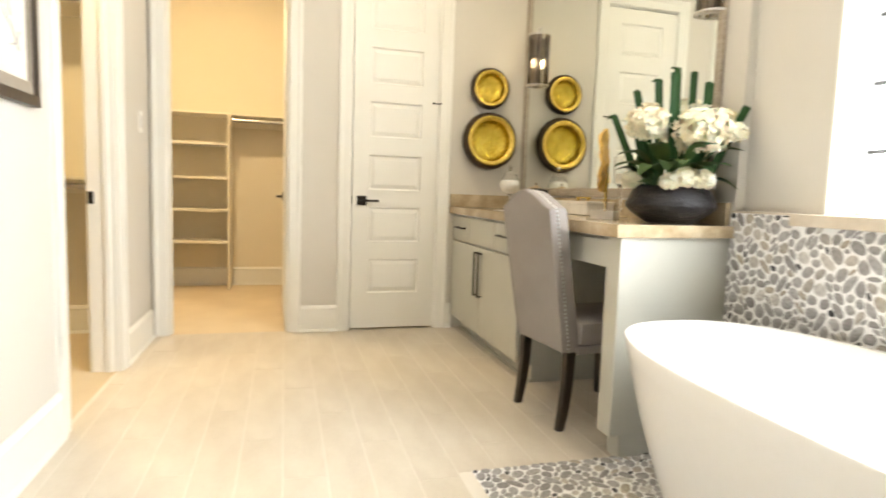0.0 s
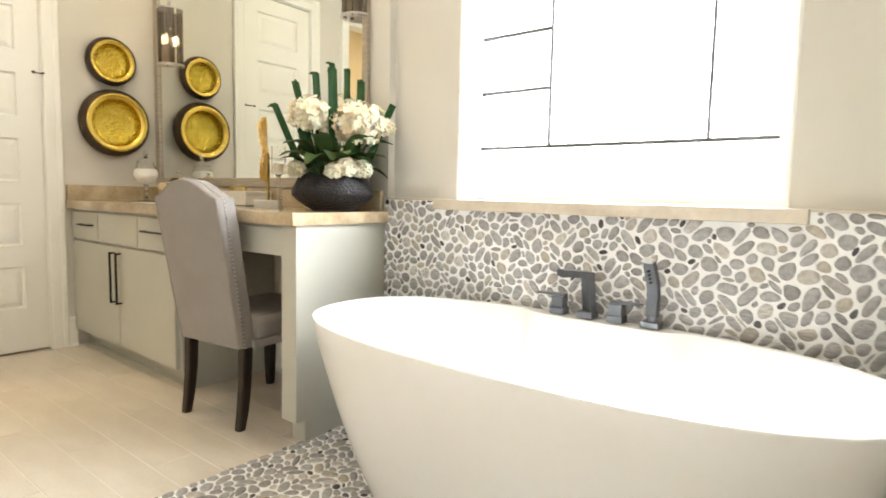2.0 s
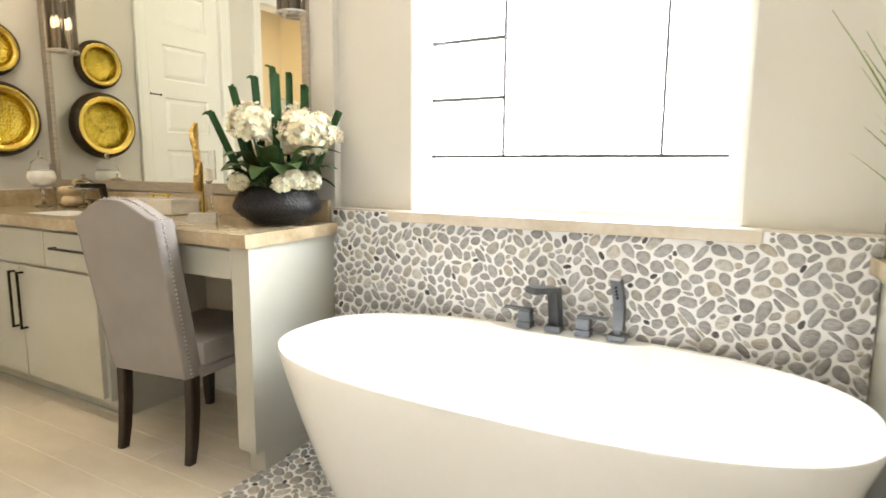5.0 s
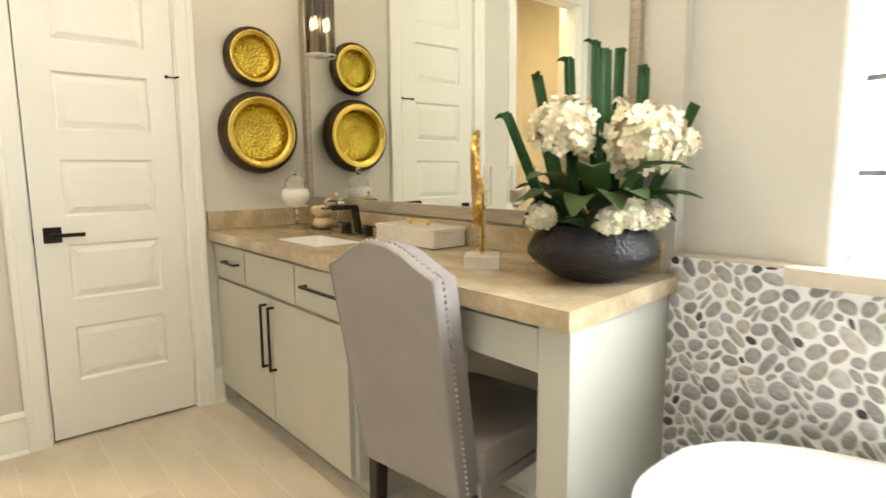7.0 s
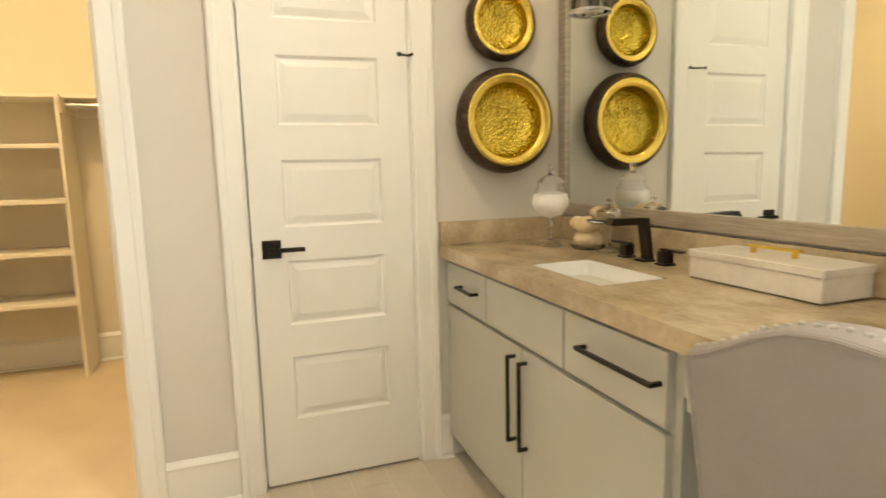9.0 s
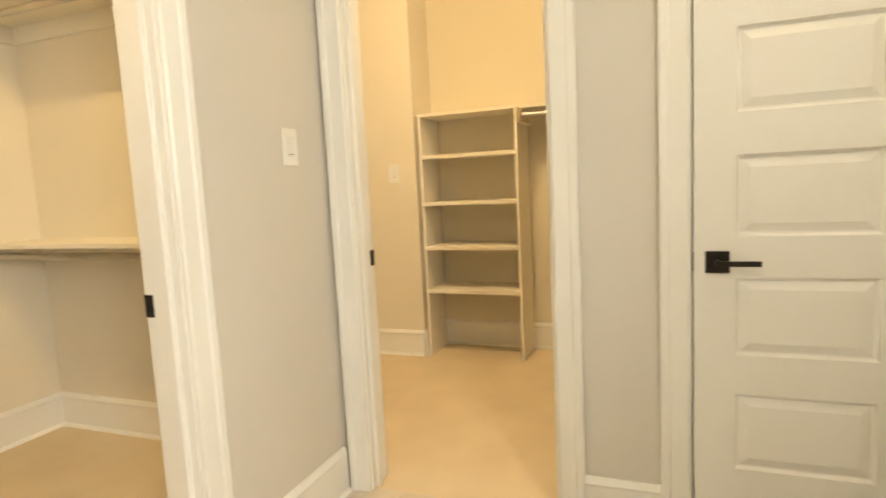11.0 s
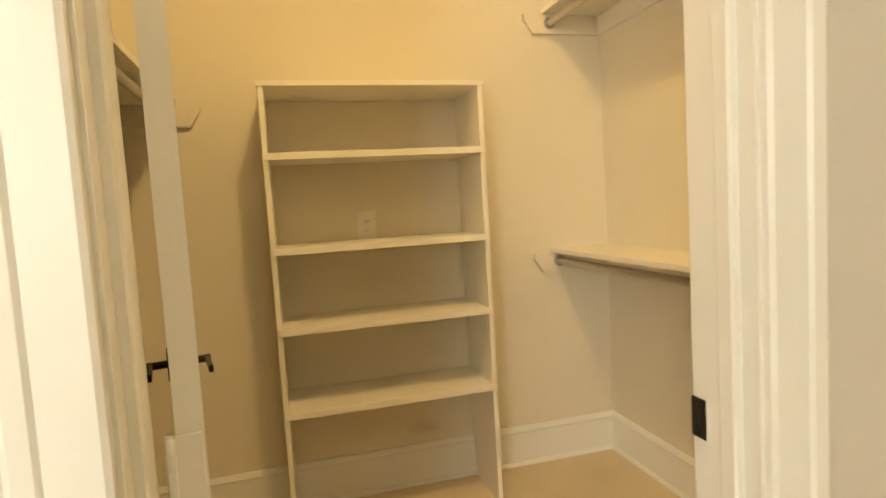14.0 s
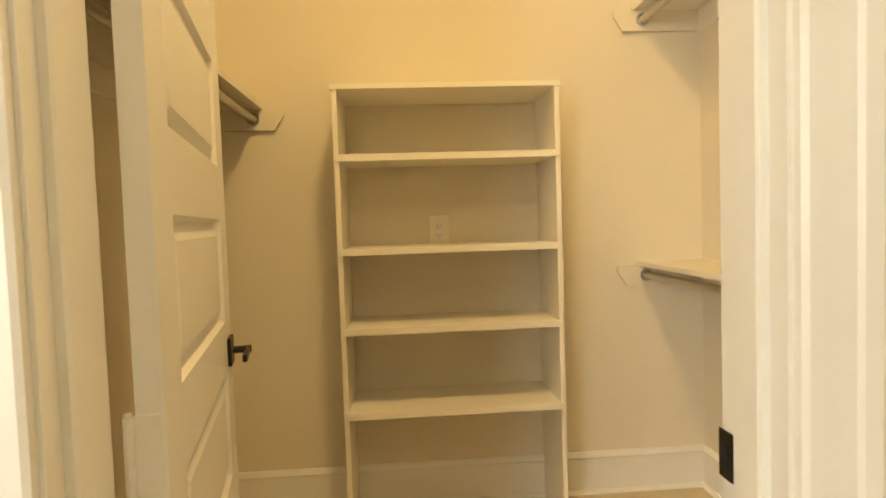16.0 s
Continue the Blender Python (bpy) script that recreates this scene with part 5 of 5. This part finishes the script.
def mosaic(width, height, rng, skip=None):
    """Rounded stone outlines that fill a field: cells of a weighted diagram, shrunk and smoothed."""
    pts, grid, cell = [], {}, 0.04
    for sizes, tries in (((0.0200, 0.0245), 6000), ((0.0145, 0.018), 12000), ((0.0095, 0.0115), 15000)):
        for _ in range(tries):
            r = rng.uniform(*sizes)
            x, y = rng.uniform(0, width), rng.uniform(0, height)
            gx, gy = int(x / cell), int(y / cell)
            ok = True
            for i in range(gx - 2, gx + 3):
                for j in range(gy - 2, gy + 3):
                    for q in grid.get((i, j), ()):
                        if (q[0] - x) ** 2 + (q[1] - y) ** 2 < ((q[2] + r) * 0.92) ** 2:
                            ok = False
                            break
                    if not ok:
                        break
                if not ok:
                    break
            if ok:
                p = (x, y, r)
                pts.append(p)
                grid.setdefault((gx, gy), []).append(p)
    out = []
    for x, y, r in pts:
        if skip and skip(x, y):
            continue
        poly = [(max(0, x - 0.06), max(0, y - 0.06)), (min(width, x + 0.06), max(0, y - 0.06)), (min(width, x + 0.06), min(height, y + 0.06)), (max(0, x - 0.06), min(height, y + 0.06))]
        gx, gy = int(x / cell), int(y / cell)
        for i in range(gx - 3, gx + 4):
            for j in range(gy - 3, gy + 4):
                for q in grid.get((i, j), ()):
                    dx, dy = q[0] - x, q[1] - y
                    d2 = dx * dx + dy * dy
                    if d2 < 1e-12 or d2 > 0.015:
                        continue
                    # keep the side of the weighted bisector that holds this centre
                    lim = (d2 + r * r - q[2] * q[2]) / 2 - 0.0026 * math.sqrt(d2)
                    new_poly = []
                    for (ax, ay), (bx, by) in zip(poly, poly[1:] + poly[:1]):
                        fa, fb = (ax - x) * dx + (ay - y) * dy - lim, (bx - x) * dx + (by - y) * dy - lim
                        if fa <= 0:
                            new_poly.append((ax, ay))
                        if fa * fb < 0:
                            t = fa / (fa - fb)
                            new_poly.append((ax + t * (bx - ax), ay + t * (by - ay)))
                    poly = new_poly
                    if len(poly) < 3:
                        break
        if len(poly) < 3:
            continue
        a, k = rng.uniform(0, math.pi), rng.uniform(0.82, 1.0)
        ca, sa = math.cos(a), math.sin(a)
        poly = [(x + ca * ((px - x) * ca + (py - y) * sa) - k * sa * (-(px - x) * sa + (py - y) * ca), y + sa * ((px - x) * ca + (py - y) * sa) + k * ca * (-(px - x) * sa + (py - y) * ca)) for px, py in poly]
        for _ in range(2):
            poly = [v for (ax, ay), (bx, by) in zip(poly, poly[1:] + poly[:1]) for v in ((ax * 0.75 + bx * 0.25, ay * 0.75 + by * 0.25), (ax * 0.25 + bx * 0.75, ay * 0.25 + by * 0.75))]
        # thin out to at most 14 corners
        if len(poly) > 14:
            step = len(poly) / 14
            poly = [poly[int(i * step)] for i in range(14)]
        poly = [drift(px, py, width, height) for px, py in poly]
        cx, cy = sum(p[0] for p in poly) / len(poly), sum(p[1] for p in poly) / len(poly)
        if max(math.hypot(px - cx, py - cy) for px, py in poly) > 0.005:
            out.append((cx, cy, rounded(poly, cx, cy)))
    return out


def pebble_rings(poly, cx, cy, rise):
    """Vertices and faces of one domed stone about its own centre."""
    n = len(poly)
    vs, fs = [], []
    for s, z in ((1.0, 0.0), (0.96, rise * 0.55), (0.78, rise * 0.92)):
        vs += [((px - cx) * s, (py - cy) * s, z) for px, py in poly]
    vs.append((0, 0, rise))
    for k in (0, 1):
        fs += [(k * n + i, k * n + (i + 1) % n, (k + 1) * n + (i + 1) % n, (k + 1) * n + i) for i in range(n)]
    fs += [(2 * n + i, 2 * n + (i + 1) % n, 3 * n) for i in range(n)]
    return vs, fs


def lay(stones, m, parent, order, limit=300):
    """Stones in a field with pose m: the first of them single, the rest joined."""
    stones = sorted(stones, key=order)
    jv, jf, jb = [], [], []
    for i, (cx, cy, poly) in enumerate(stones):
        rise = 0.0045 + 0.002 * ((i * 7919) % 10) / 10
        vs, fs = pebble_rings(poly, cx, cy, rise)
        black = max(math.hypot(px - cx, py - cy) for px, py in poly) < 0.0165 and (i * 7919) % 10 < 3
        if i < limit:
            me = bpy.data.meshes.new("pebble")
            me.from_pydata(vs, [], fs)
            me.materials.append(M_BPEBBLE if black else M_PEBBLE)
            me.polygons.foreach_set("use_smooth", [True] * len(me.polygons))
            ob = new("pebble", me)
            ob.parent = parent
            ob.matrix_basis = m @ Matrix.Translation((cx, cy, 0))
        else:
            o = len(jv)
            jv += [tuple(m @ Vector((x + cx, y + cy, z))) for x, y, z in vs]
            jf += [tuple(o + k for k in f) for f in fs]
            jb += [int(black)] * len(fs)
    if jv:
        me = bpy.data.meshes.new("pebbles")
        me.from_pydata(jv, [], jf)
        me.materials.append(M_PEBBLES)
        me.materials.append(M_BPEBBLES)
        me.polygons.foreach_set("material_index", jb)
        me.polygons.foreach_set("use_smooth", [True] * len(me.polygons))
        ob = new("pebbles", me)
        ob.parent = parent
        tagged(ob, "grey and taupe river pebbles", kind="stuff")


PW0, PW1, PH, PF = VX, 3.99, 0.938, -0.055     # PF: face of the grout
wall_field = setting("pebble_wall", boxes((PW0, 2.404, PF, -0.0005, 0.0, PH), (2.404, 3.706, PF, -0.0005, 0.0, WZ0 - 0.014), (3.706, PW1, PF, -0.0005, 0.0, PH)), M_PGROUT,
                     "grey river pebble mosaic in white grout behind the tub", "wall tiles")
for a, b in ((PW0, 2.404), (3.706, PW1)):
    part("cap_strip", boxes((a, b, PF - 0.004, -0.0005, PH + 0.0005, PH + 0.008), bevel=0.001), M_SILL, wall_field, "pale stone cap strip")
wall_m = Matrix(((1, 0, 0, PW0), (0, 0, -1, PF + 0.0005), (0, 1, 0, 0), (0, 0, 0, 1)))
W_ = PW1 - PW0
lay(mosaic(W_, PH, random.Random(21), lambda x, y: 2.39 - PW0 < x < 3.72 - PW0 and y > WZ0 - 0.012), wall_m, wall_field, lambda s: -s[1])
floor_field = setting("pebble_floor", boxes((PX0, PX1, PY, PF - 0.0005, -0.003, 0.0005)), M_PGROUT, "river pebble mosaic floor round the tub", "floor tiles")
floor_m = pose(PX0, PY, 0.0003)
lay(mosaic(PX1 - PX0, PF - PY - 0.001, random.Random(22), lambda x, y: ((x - 1.0) / 0.5) ** 2 + ((y - 0.64) / 0.22) ** 2 < 1), floor_m, floor_field, lambda s: s[0] + 0.3 * s[1])
